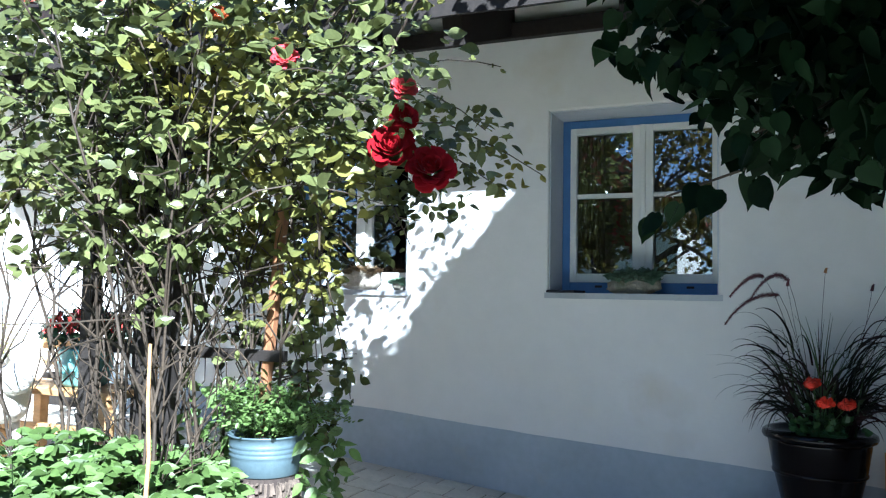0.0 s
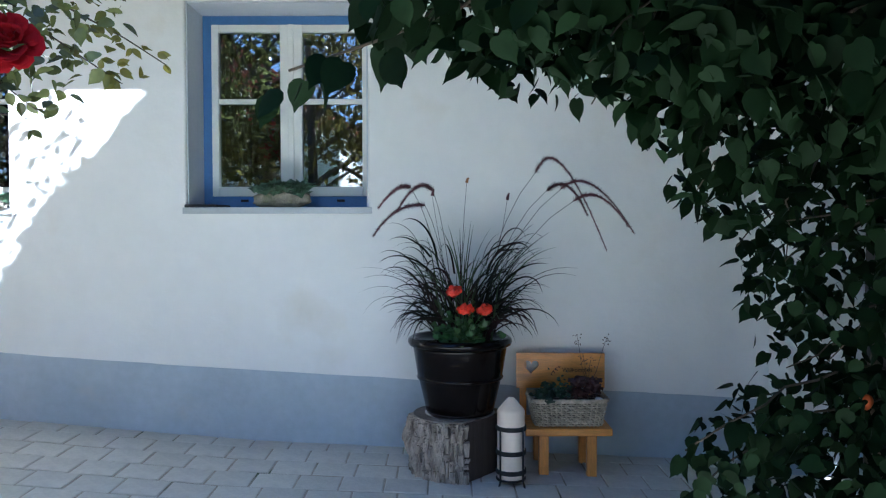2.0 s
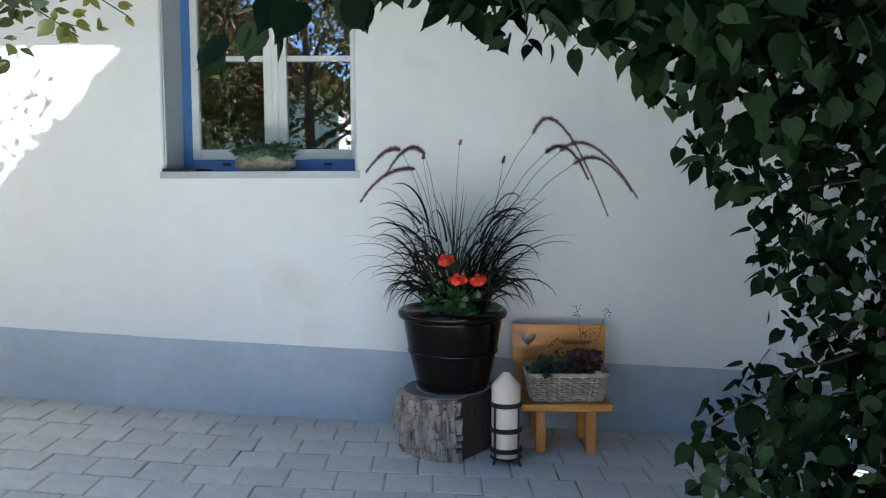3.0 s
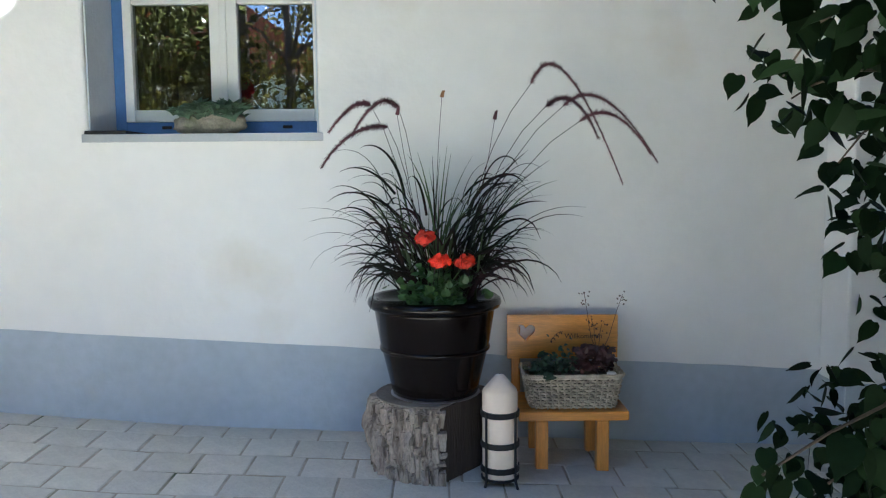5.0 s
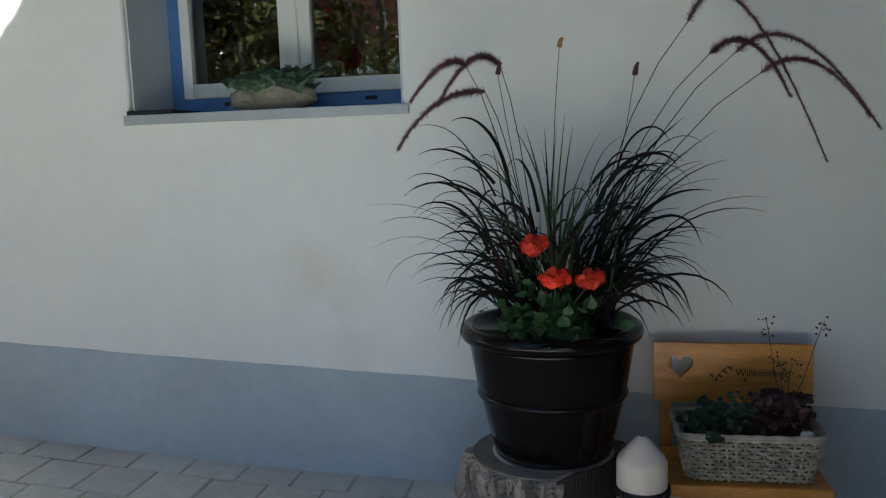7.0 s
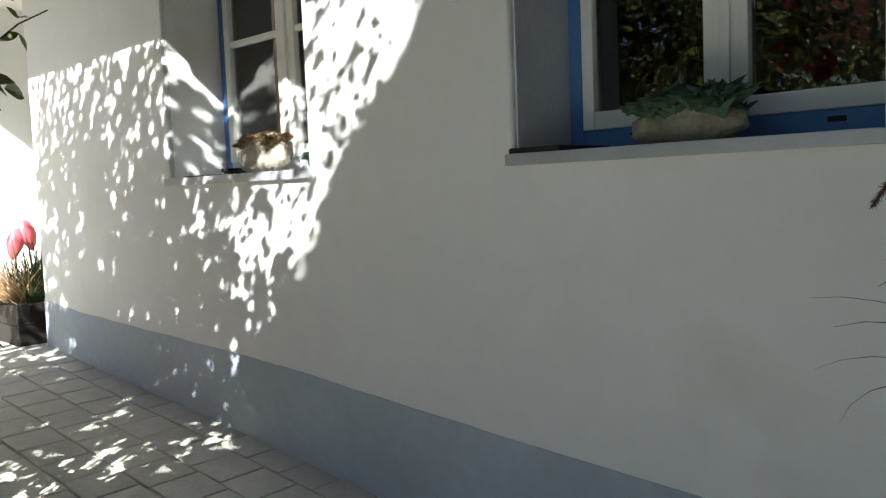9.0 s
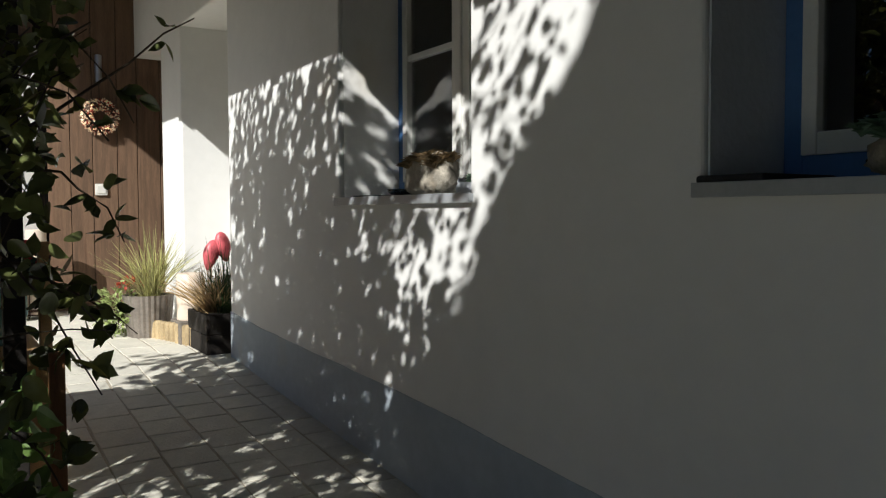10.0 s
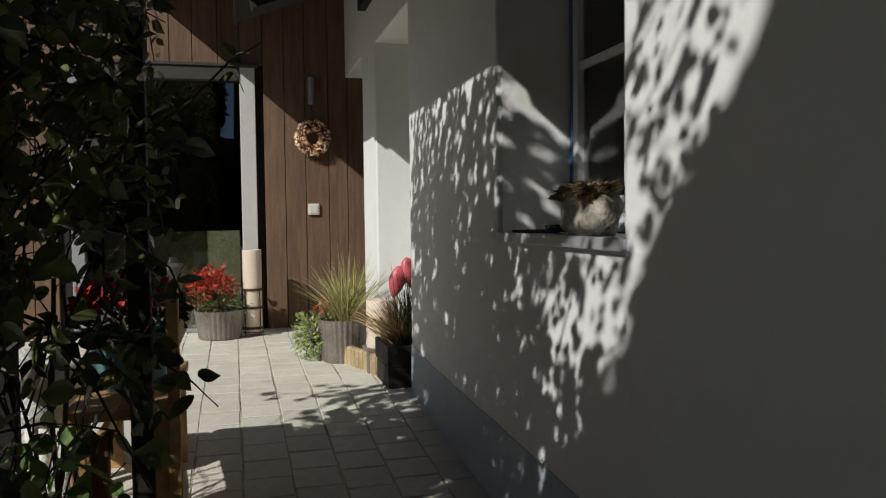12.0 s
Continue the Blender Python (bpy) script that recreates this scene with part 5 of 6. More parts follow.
def heart_outline(cx, cz, s, n=28):
    out = []
    for i in range(n):
        a = 2 * math.pi * i / n
        out.append((cx + s * 16 * math.sin(a) ** 3 / 17, cz + s * (13 * math.cos(a) - 5 * math.cos(2 * a) - 2 * math.cos(3 * a) - math.cos(4 * a)) / 17))
    return out


def small_bench():
    t = thing("garden_bench", "small varnished pine bench with a heart cut in its back", "bench")
    x0, x1 = -0.118, 0.345
    z0, z1 = 0.522, 0.706
    # back board, tilted a little, with the heart cut through
    bm = bmesh.new()
    outer = [(x0, z0), (x1, z0), (x1, z1 - 0.004), (x0, z1)]
    heart = heart_outline(-0.040, 0.635, 0.042)
    rings = []
    for yy in (0.0, 0.022):
        ov = [bm.verts.new((a, yy, b)) for a, b in outer]
        hv = [bm.verts.new((a, yy, b)) for a, b in heart]
        es = [bm.edges.new((v[i], v[(i + 1) % len(v)])) for v in (ov, hv) for i in range(len(v))]
        bmesh.ops.triangle_fill(bm, use_beauty=True, edges=es)
        rings.append((ov, hv))
    for k in (0, 1):
        p, q = rings[0][k], rings[1][k]
        for i in range(len(p)):
            j = (i + 1) % len(p)
            bm.faces.new((p[i], p[j], q[j], q[i]))
    bmesh.ops.translate(bm, verts=bm.verts, vec=(0, 4.565, 0))
    part("backrest", bm, M_PINE, t, "pine back board with a heart-shaped hole")
    part("seat", box(-0.10, 0.325, 4.26, 4.56, 0.345, 0.382, 0.006), M_PINE, t, "pine seat board")
    for lx, ly in ((-0.010, 4.29), (0.225, 4.29), (-0.010, 4.52), (0.225, 4.52)):
        part("leg", box(lx - 0.024, lx + 0.024, ly - 0.022, ly + 0.022, level(lx) - 0.005, 0.345, 0.004), M_PINEV, t)
    for bx in (-0.08, 0.285):
        part("back_strut", box(bx - 0.018, bx + 0.018, 4.588, 4.612, 0.345, 0.655, 0.003), M_PINEV, t)
    cu = bpy.data.curves.new("lettering", "FONT")
    cu.body, cu.size, cu.extrude = "Willkommen", 0.030, 0.0008
    ob = new("lettering", cu)
    dg = bpy.context.evaluated_depsgraph_get()
    mesh = bpy.data.meshes.new_from_object(ob.evaluated_get(dg))
    bpy.data.objects.remove(ob)
    wd = link_mesh("lettering", mesh, M_BURNT, t)
    wd["label"] = "burnt-in word Willkommen"
    wd.matrix_basis = pose(0.122, 4.5635, 0.606, 90, 0, 0)
    s = Soup()
    s.tube(bend((0.062, 4.563, 0.592), (0.114, 4.563, 0.635), 0.012, 0, 6), 0.0016, 0.001, 4)
    for i in range(7):
        s.leaf((0.065 + 0.007 * i, 4.562, 0.597 + 0.006 * i), (0.4, 0, 1 if i % 2 else -1), (0, -1, 0), 0.011, 0.007, 0)
    s.out("branch_drawing", M_BURNT, t, "burnt-in leafy twig")


small_bench()


def wicker_basket():
    t = thing("wicker_basket", "oblong grey wicker basket planted up on the little bench", "basket")
    cx, cy, zb, h = 0.118, 4.39, 0.384, 0.125
    rng = random.Random(9)

    def outline(k, push, z):
        """A point on the rounded oblong at turn k, even along its length."""
        a, b = 0.165 + 0.022 * (z - zb) / h, 0.095 + 0.015 * (z - zb) / h
        c = 0.035
        sides = ((a - c, -b, 1, 0, 2 * (a - c)), (a, b - c, 0, 1, 2 * (b - c)), (c - a, b, -1, 0, 2 * (a - c)), (-a, c - b, 0, -1, 2 * (b - c)))
        turn = math.pi * c / 2
        d = (k / (2 * math.pi) % 1) * (sum(q[4] for q in sides) + 4 * turn)
        for ex, ey, dx, dy, ln in sides:
            if d <= ln:
                return Vector((cx + ex - dx * (ln - d) + dy * push, cy + ey - dy * (ln - d) - dx * push, z))
            d -= ln
            if d <= turn:
                t2 = d / c
                ox, oy = ex - dy * c, ey + dx * c
                return Vector((cx + ox + (dy * math.cos(t2) + dx * math.sin(t2)) * (c + push), cy + oy + (dy * math.sin(t2) - dx * math.cos(t2)) * (c + push), z))
            d -= turn
        return Vector((cx + sides[0][0], cy - b, z))

    n = 88
    for r in range(11):
        s = Soup()
        z = zb + 0.008 + r * h / 11
        pts = [outline(2 * math.pi * i / n, 0.005 * math.sin(math.pi * (i / 2 + r) + 0.8), z + rng.uniform(-0.001, 0.001)) for i in range(n + 1)]
        s.tube(pts, 0.0048, 0.0048, 5)
        s.out("woven_strand", M_WICKER, t)
    for i in range(0, n, 2):
        s = Soup()
        k = 2 * math.pi * (i + 0.5) / n
        s.tube([outline(k, 0, zb), outline(k, 0, zb + h)], 0.004, 0.004, 5)
        s.out("stake", M_WICKER, t)
    for dz in (0.0, 0.009):
        s = Soup()
        s.tube([outline(2 * math.pi * i / n, 0.004 + 0.003 * math.sin(i * 1.6 + dz * 300), zb + h + dz) for i in range(n + 1)], 0.0065, 0.0065, 6)
        s.out("rim", M_WICKER, t, "twisted wicker rim")
    part("liner", box(cx - 0.155, cx + 0.155, cy - 0.085, cy + 0.085, zb + 0.003, zb + h - 0.02), M_POTSOIL, t, "dark soil")
    # planting
    pl = thing("heuchera", "purple-leaved plant with wiry flower stems in the basket", "plant", at=(0.03, 0, 0.046))
    lv = Soup()
    for i in range(270):
        p = Vector((0.175 + rng.uniform(-0.075, 0.075), 4.36 + rng.gauss(0, 0.035), 0.475 + rng.uniform(0, 0.085)))
        lv.leaf(p, (rng.uniform(-1, 1), rng.uniform(-1, 0.6), rng.uniform(-0.3, 0.8)), (rng.uniform(-0.6, 0.6), -0.5, 0.7), rng.uniform(0.016, 0.028), 0.024, 0.3, True)
    lv.out("foliage", M_HEUCHERA, pl, "dark purple ruffled leaves")
    st = Soup()
    for tip, kink in (((0.135, 4.36, 0.78), 0.0), ((0.285, 4.36, 0.775), 0.02), ((0.16, 4.34, 0.68), 0.05), ((0.20, 4.34, 0.66), 0.0)):
        st.tube(bend((0.19, 4.37, 0.49), tip, 0.0, 0.006, 6, rng), 0.0016, 0.0012, 4)
        for i in range(12):
            q = Vector(tip) + Vector((rng.uniform(-0.022, 0.022), rng.uniform(-0.015, 0.015), rng.uniform(-0.045, 0.01)))
            st.leaf(q, (rng.uniform(-1, 1), rng.uniform(-1, 1), rng.uniform(-1, 1)), (0, -1, 0.4), 0.009, 0.007, 0.4)
    st.out("flower_stems", M_SPRIG, pl, "thin brown flower stems")
    for px, mat, lab, nm in ((-0.02, M_DARKLEAF, "low dark green plant in the basket", "cabbage_plant"), (0.06, M_DARKLEAF, "small-leaved dark plant in the basket", "bedding_plant")):
        q = thing(nm, lab, "plant", at=(0.03, 0, 0.046))
        lv = Soup()
        for i in range(70):
            p = Vector((px + rng.gauss(0, 0.03), 4.36 + rng.gauss(0, 0.035), 0.465 + abs(rng.gauss(0, 0.028 if px < 0 else 0.05))))
            z = rng.uniform(0.02, 0.045) if px < 0 else rng.uniform(0.012, 0.022)
            lv.leaf(p, (rng.uniform(-1, 1), rng.uniform(-1, 0.6), rng.uniform(-0.2, 0.9)), (rng.uniform(-0.5, 0.5), -0.6, 0.7), z, z * 0.85, 0.3, True)
        lv.out("foliage", mat, q)
    bm = bmesh.new()
    bmesh.ops.create_icosphere(bm, subdivisions=2, radius=0.014, matrix=Matrix.Translation((0.262, 4.30, 0.520)) @ Matrix.Diagonal((1.4, 0.8, 0.8, 1)))
    tagged(part("pebble", bm, M_PEBBLE, smooth=True), "white pebble on the basket's edge", "pebble")


wicker_basket()


# ---- on the window sills ----
def lump(sx, sy, sz, seed, at, amp=0.18, sub=3):
    bm = bmesh.new()
    bmesh.ops.create_icosphere(bm, subdivisions=sub, radius=1)
    for v in bm.verts:
        n = v.co.copy()
        e = 1 + amp * noise.noise(n * 1.6 + Vector((seed, 0, 0))) + amp * 0.5 * noise.noise(n * 4.5 + Vector((seed, 5, 0)))
        c = Vector([math.copysign(abs(k) ** 0.7, k) for k in n]) * e
        v.co = Vector((c.x * sx, c.y * sy, max(c.z, -0.92) * sz)) + Vector(at)
    return bm


def rosette(s, p, r, n, rng, width=0.42):
    """Fleshy pointed leaves rising from one crown."""
    p = Vector(p)
    lean = Vector((rng.uniform(-0.4, 0.4), rng.uniform(-0.7, 0.1), 0))
    for i in range(n):
        a = i * 2.4 + rng.uniform(-0.2, 0.2)
        k = i / n
        d = Vector((math.cos(a), math.sin(a), 0.35 + 1.5 * (1 - k))) + lean
        s.leaf(p, d, (-math.cos(a), -math.sin(a), 0.7), r * (0.6 + 0.5 * k), r * width, 0.6)


def sill_planter(cx, cy, zb, sx, sz, mats, labels, seed, dry=False):
    rng = random.Random(seed)
    t = thing("stone_planter", labels[0], "planter")
    part("trough", lump(sx, 0.06, sz, seed, (cx, cy, zb + sz * 0.90), 0.22, 4), mats[0], t, smooth=True)
    pl = thing("houseleeks", labels[1], "succulent")
    s = Soup()
    for i in range(95 if dry else 30):
        u = rng.uniform(-0.9, 0.9)
        w = rng.uniform(-1, 1)
        top = zb + sz * 0.9 + sz * math.sqrt(max(0.05, 1 - 0.75 * u * u - 0.5 * w * w))
        size = rng.uniform(0.03, 0.052) if dry else rng.uniform(0.06, 0.1)
        rosette(s, (cx + u * sx, cy + w * 0.055, top - 0.012), size, 16, rng)
    if not dry:
        for i in range(12):
            u = rng.uniform(-1, 1)
            rosette(s, (cx + u * sx, cy - 0.058, zb + sz * 1.35 + rng.uniform(-0.015, 0.012)), 0.045, 10, rng)
    s.out("rosette_mat", mats[1], pl)


sill_planter(-1.375, 4.75, 1.470, 0.142, 0.056, (M_STONE, M_SUCC), ("mossy oblong stone trough on the window sill", "grey-green houseleek rosettes overflowing the stone trough"), 2)
sill_planter(-3.17, 4.74, 1.470, 0.138, 0.080, (M_TUFF, M_SUCCDRY), ("pale rounded tuff planter on the sunlit sill", "dry brownish houseleeks crowning the tuff planter"), 7, True)
sill_planter(-2.93, 4.84, 1.470, 0.05, 0.035, (M_STONE, M_SUCC), ("small stone pot beside the tuff planter", "small green succulent in the little stone pot"), 12, True)
dish = thing("glass_dish", "clear glass dish lying on the window sill", "dish")
part("bowl", lathe([(0.0, 0.0), (0.045, 0.0), (0.07, 0.018), (0.075, 0.03), (0.068, 0.028), (0.043, 0.006), (0.0, 0.006)], 32, (-3.44, 4.78, 1.470), wave=0.02, waves=14), glass_material("dish_glass", (0.9, 0.92, 0.9)), dish, smooth=True)
slate = box(-3.76, -3.56, 4.70, 4.82, 1.4695, 1.480, 0.003)
tagged(part("slate_plate", slate, M_TAR), "flat dark slate plate on the window sill", "plate")


# ---- at the foot of the rose ----
def zinc_tub():
    x, y = -2.665, 3.0
    z = 0.655
    st = thing("tree_stump", "low dark stump carrying the zinc tub", "tree stump")
    rough_lathe([(0.15, 0.30), (0.145, 0.5), (0.14, z - 0.002)], 40, 0.05, 14, 9, (x, y, 0), "heartwood", M_STUMPCUT, st)
    s = Soup()
    bark_plates(s, x, y, 0.15, 0.30, z - 0.01, 5, (7, 8))
    s.out("bark", M_BARK, st)
    t = thing("zinc_tub", "blue-grey zinc tub with pressed rings on a stump, coloured darker for shade", "tub")
    prof = [(0.0, 0.0), (0.140, 0.0), (0.146, 0.006), (0.152, 0.07)]
    for k in range(3):
        prof += [(0.1535 + k * 0.001, 0.082 + k * 0.02), (0.158 + k * 0.001, 0.088 + k * 0.02), (0.154 + k * 0.001, 0.094 + k * 0.02)]
    prof += [(0.160, 0.165), (0.166, 0.168), (0.166, 0.175), (0.157, 0.174), (0.152, 0.12), (0.0, 0.12)]
    part("tub_body", lathe(prof, 56, (x, y, z)), M_ZINC_SHADED, t, smooth=True)
    part("soil", lathe([(0.0, 0.14), (0.148, 0.14), (0.15, 0.13), (0, 0.128)], 32, (x, y, z)), M_POTSOIL, t)
    rng = random.Random(17)
    p = thing("tub_plants", "bushy green herbs spilling over the zinc tub", "herbs")
    lv, sm = Soup(), Soup()
    for i in range(95):
        a = rng.uniform(0, 6.28)
        r = rng.uniform(0.02, 0.30)
        b = (x + math.cos(a) * 0.08, y + math.sin(a) * 0.08, z + 0.14)
        e = (x + 0.05 + math.cos(a) * r * 1.1, y + math.sin(a) * r, z + 0.15 + rng.uniform(0.06, 0.24) - 0.45 * max(0, r - 0.2))
        pts = bend(b, e, 0.05, 0.01, 6, rng)
        sm.tube(pts, 0.002, 0.001, 4)
        for _ in range(20):
            q = pts[rng.randrange(1, 6)] + Vector((rng.gauss(0, 0.02), rng.gauss(0, 0.02), rng.gauss(0, 0.015)))
            lv.leaf(q, (rng.uniform(-1, 1), rng.uniform(-1, 1), rng.uniform(-0.3, 0.7)), (rng.uniform(-0.5, 0.5), -0.3, 1), rng.uniform(0.018, 0.036), rng.uniform(0.014, 0.024), 0.2)
    sm.out("stem", M_BLADEGREEN, p)
    lv.out("foliage", M_LEAF_COVER, p)


zinc_tub()


def trellis():
    t = thing("trellis", "brown wooden posts and rails carrying the climbing rose", "trellis", at=(0.12, 0, 0))
    for (x, y, lean, h, w, mat) in ((-2.92, 3.42, 0.0, 0.72, 0.018, M_POSTWOOD), (-2.90, 3.06, 0.09, 1.5, 0.02, M_POSTWOOD), (-3.35, 2.85, 0.0, 2.4, 0.03, M_DARK_SHADED_WOOD),
                                    (-3.12, 2.75, 0.0, 2.3, 0.03, M_DARK_SHADED_WOOD), (-3.85, 3.0, 0.0, 2.3, 0.035, M_DARK_SHADED_WOOD), (-3.9, 3.4, 0.0, 2.3, 0.035, M_DARK_SHADED_WOOD)):
        bm = box(-w, w, -w, w, -0.04, h, 0.004)
        for v in bm.verts:
            v.co.x += lean * v.co.z
        bmesh.ops.translate(bm, verts=bm.verts, vec=(x, y, level(x)))
        part("post", bm, mat, t)
    for x0, x1, y, z in ((-3.88, -2.72, 3.04, 1.16), (-3.88, -2.90, 3.42, 2.2), (-3.88, -2.8, 3.04, 2.1)):
        part("rail", box(x0, x1, y - 0.015, y + 0.015, z - 0.025, z + 0.025, 0.003), M_DARK_SHADED_WOOD, t)
    part("brace", box(-3.02, -2.96, 3.30, 3.46, level(-3) + 0.0, level(-3) + 0.28, 0.004), M_POSTWOOD, t)


trellis()


def ground_cover():
    rng = random.Random(23)
    s, st = Soup(), Soup()
    n = 0
    while n < 1900:
        x, y = rng.uniform(-4.1, -2.05), rng.uniform(1.05, 3.05)
        if x > -0.66 - 0.72 * (y - 0.04):
            continue
        top = 0.46 + 0.14 * noise.noise((x * 1.4, y * 1.4, 3)) - 0.22 * max(0, y - 2.3)
        if x < -3.3:
            top *= 0.6
        if x > -2.3:
            top *= 0.6
        z = level(x) + 0.04 + max(0.08, top) * rng.uniform(0.45, 1.0)
        p = Vector((x, y, z))
        if n % 5 == 0:
            st.tube([(x + rng.uniform(-0.03, 0.03), y + rng.uniform(-0.03, 0.03), level(x)), tuple(p)], 0.003, 0.002, 4)
        a0 = rng.uniform(0, 6.28)
        for k in range(5):
            a = a0 + (k - 2) * 0.75
            d = Vector((math.cos(a), math.sin(a), rng.uniform(-0.45, 0.15)))
            L = rng.uniform(0.055, 0.095) * (1 - 0.12 * abs(k - 2))
            s.leaf(p, d, facing(rng, 0.5), L, L * 0.56, rng.uniform(0, 0.3))
        n += 1
    ob = s.out("ground_cover", M_LEAF_COVER)
    tagged(ob, "bright green five-fingered ground cover below the rose", "ground cover", kind="stuff")
    st.out("stem", M_BLADEGREEN, ob)
    t = thing("plant_cane", "pale dry cane standing in the ground cover", "cane")
    c = Soup()
    c.tube(bend((-2.51, 2.13, 0.33), (-2.57, 2.18, 1.26), 0, 0.008, 6, rng), 0.010, 0.006, 7)
    c.out("cane", M_BENCHWOOD, t)


ground_cover()


def side_bench():
    t = thing("garden_bench", "light larch bench with a turquoise flower pot on it", "bench", at=(0.11, 0.04, 0.028))
    g = level(-4.2)
    part("seat", box(-4.75, -3.86, 3.12, 3.46, 0.845, 0.885, 0.006), M_BENCHWOOD, t)
    for x, y in ((-4.7, 3.16), (-3.92, 3.16), (-4.7, 3.42), (-3.92, 3.42)):
        part("leg", box(x - 0.03, x + 0.03, y - 0.03, y + 0.03, level(x) - 0.05, 0.845, 0.005), M_BENCHWOOD, t)
    part("stretcher", box(-4.67, -3.95, 3.14, 3.17, 0.64, 0.69, 0.004), M_BENCHWOOD, t)
    part("back_post", box(-3.93, -3.88, 3.44, 3.48, 0.5, 1.28, 0.004), M_BENCHWOOD, t)
    part("back_rail", box(-4.75, -3.93, 3.45, 3.475, 1.06, 1.14, 0.004), M_BENCHWOOD, t)
    p = thing("flower_pot", "turquoise enamel pot on the larch bench", "flower pot", at=(0.11, 0.04, 0.028))
    part("pot_body", lathe([(0.0, 0.0), (0.10, 0.0), (0.125, 0.02), (0.145, 0.12), (0.14, 0.19), (0.15, 0.205), (0.14, 0.21), (0.13, 0.18), (0, 0.18)], 40, (-4.22, 3.29, 0.886)), M_ENAMEL, p, smooth=True)
    f = thing("chrysanthemum", "bushy red-brown chrysanthemum in the turquoise pot", "chrysanthemum", at=(0.11, 0.04, 0.028))
    rng = random.Random(31)
    lv, fl = Soup(), Soup()
    for i in range(650):
        d = Vector((rng.gauss(0, 1), rng.gauss(0, 1), rng.gauss(0.3, 0.7))).normalized()
        p3 = Vector((-4.22, 3.29, 1.17)) + Vector((d.x * 0.25, d.y * 0.2, d.z * 0.14)) * rng.uniform(0.6, 1)
        (fl if d.z > 0.1 and rng.random() < 0.55 else lv).leaf(p3, d + Vector((rng.uniform(-1, 1), rng.uniform(-1, 1), 0)), d, 0.03, 0.026, 0.2, True)
    lv.out("foliage", M_DARKLEAF, f)
    fl.out("blossoms", M_REDMUM, f, "red and russet blossoms")
    # figure beside the bench
    bm = lump(0.20, 0.13, 0.13, 4, (-4.40, 3.0, 0.86), 0.10)
    bmesh.ops.create_icosphere(bm, subdivisions=2, radius=0.085, matrix=Matrix.Translation((-4.18, 2.95, 0.98)) @ Matrix.Diagonal((1.2, 0.9, 1, 1)))
    for dx, dy in ((-0.12, -0.06), (0.1, -0.06), (-0.12, 0.06), (0.1, 0.06)):
        lathe([(0.022, 0), (0.024, 0.3)], 10, (-4.40 + dx, 3.0 + dy, level(-4.4) - 0.01), bm=bm)
    tagged(part("sheep_figure", bm, M_WOOL, smooth=True), "pale woolly sheep figure beside the bench", "garden figure")


side_bench()


# ---- at the entrance ----
def ribbed_pot(x, y, z, r, h, label, group):
    t = thing("zinc_planter", label, "planter", group=group)
    part("pot_body", lathe([(0.0, 0.0), (r * 0.85, 0.0), (r * 0.86, 0.01), (r, h - 0.015), (r * 1.02, h), (r * 0.95, h), (r * 0.93, h - 0.05), (0.0, h - 0.05)], 112, (x, y, z), wave=0.018, waves=28), M_TROUGH, t)
    part("soil", lathe([(0.0, h - 0.03), (r * 0.9, h - 0.03), (r * 0.9, h - 0.045), (0, h - 0.046)], 24, (x, y, z)), M_POTSOIL, t)


def clump(name, label, category, at, spread, mat, count, size, seed, lift=0.5, heart=False):
    rng = random.Random(seed)
    t = thing(name, label, category)
    s, st = Soup(), Soup()
    at = Vector(at)
    for i in range(count):
        d = Vector((rng.gauss(0, 1), rng.gauss(0, 1), rng.gauss(lift, 0.6))).normalized()
        p = at + Vector((d.x * spread[0], d.y * spread[1], d.z * spread[2])) * rng.uniform(0.4, 1)
        if i % 12 == 0:
            st.tube([tuple(at - Vector((0, 0, 0.08))), tuple(at.lerp(p, 0.5) + Vector((0, 0, 0.02))), tuple(p)], 0.003, 0.0015, 4)
        k = size * rng.uniform(0.6, 1.3)
        s.leaf(p, d + Vector((rng.uniform(-1, 1), rng.uniform(-1, 1), rng.uniform(-0.6, 0.6))), (rng.uniform(-0.5, 0.5), rng.uniform(-0.5, 0.5), 1), k, k * 0.65, 0.2, heart)
    s.out("foliage", mat, t)
    st.out("stem", M_SPRIG, t)


def tuft(label, at, h, count, reach, mat, seed):
    rng = random.Random(seed)
    t = thing("ornamental_grass", label, "ornamental grass")
    s = Soup()
    at = Vector(at)
    for i in range(count):
        a = rng.uniform(0, 6.28)
        r = rng.uniform(0.1, 1) * reach
        b = at + Vector((rng.gauss(0, 0.03), rng.gauss(0, 0.03), 0))
        k = h * rng.uniform(0.55, 1) * (1.1 - 0.5 * r / reach)
        tip = b + Vector((math.cos(a) * r, math.sin(a) * r, k))
        tip.y = min(tip.y, 4.64) if tip.x > -5.2 or tip.x < -6.32 else min(tip.y, 5.08)
        mid = b.lerp(tip, 0.5) + Vector((0, 0, 0.12 * h))
        s.blade([b.lerp(mid, u).lerp(mid.lerp(tip, u), u) for u in (0, 0.25, 0.5, 0.75, 1)], 0.003)
    s.out("blade_tuft", mat, t)


GZ = 0.595
GN = 0.56
ribbed_pot(-7.55, 3.58, GZ, 0.19, 0.22, "ribbed zinc planter by the glass door", "zinc planters")
clump("nandina", "red autumn foliage in the planter by the glass door", "plant", (-7.57, 3.53, 0.96), (0.18, 0.19, 0.20), M_REDLEAF, 520, 0.045, 41)
clump("trailing_plant", "yellow-green trailing plant round the rim of the planter", "plant", (-7.53, 3.60, 0.84), (0.22, 0.24, 0.12), M_LEAF_COVER, 420, 0.03, 42)
hook = Soup()
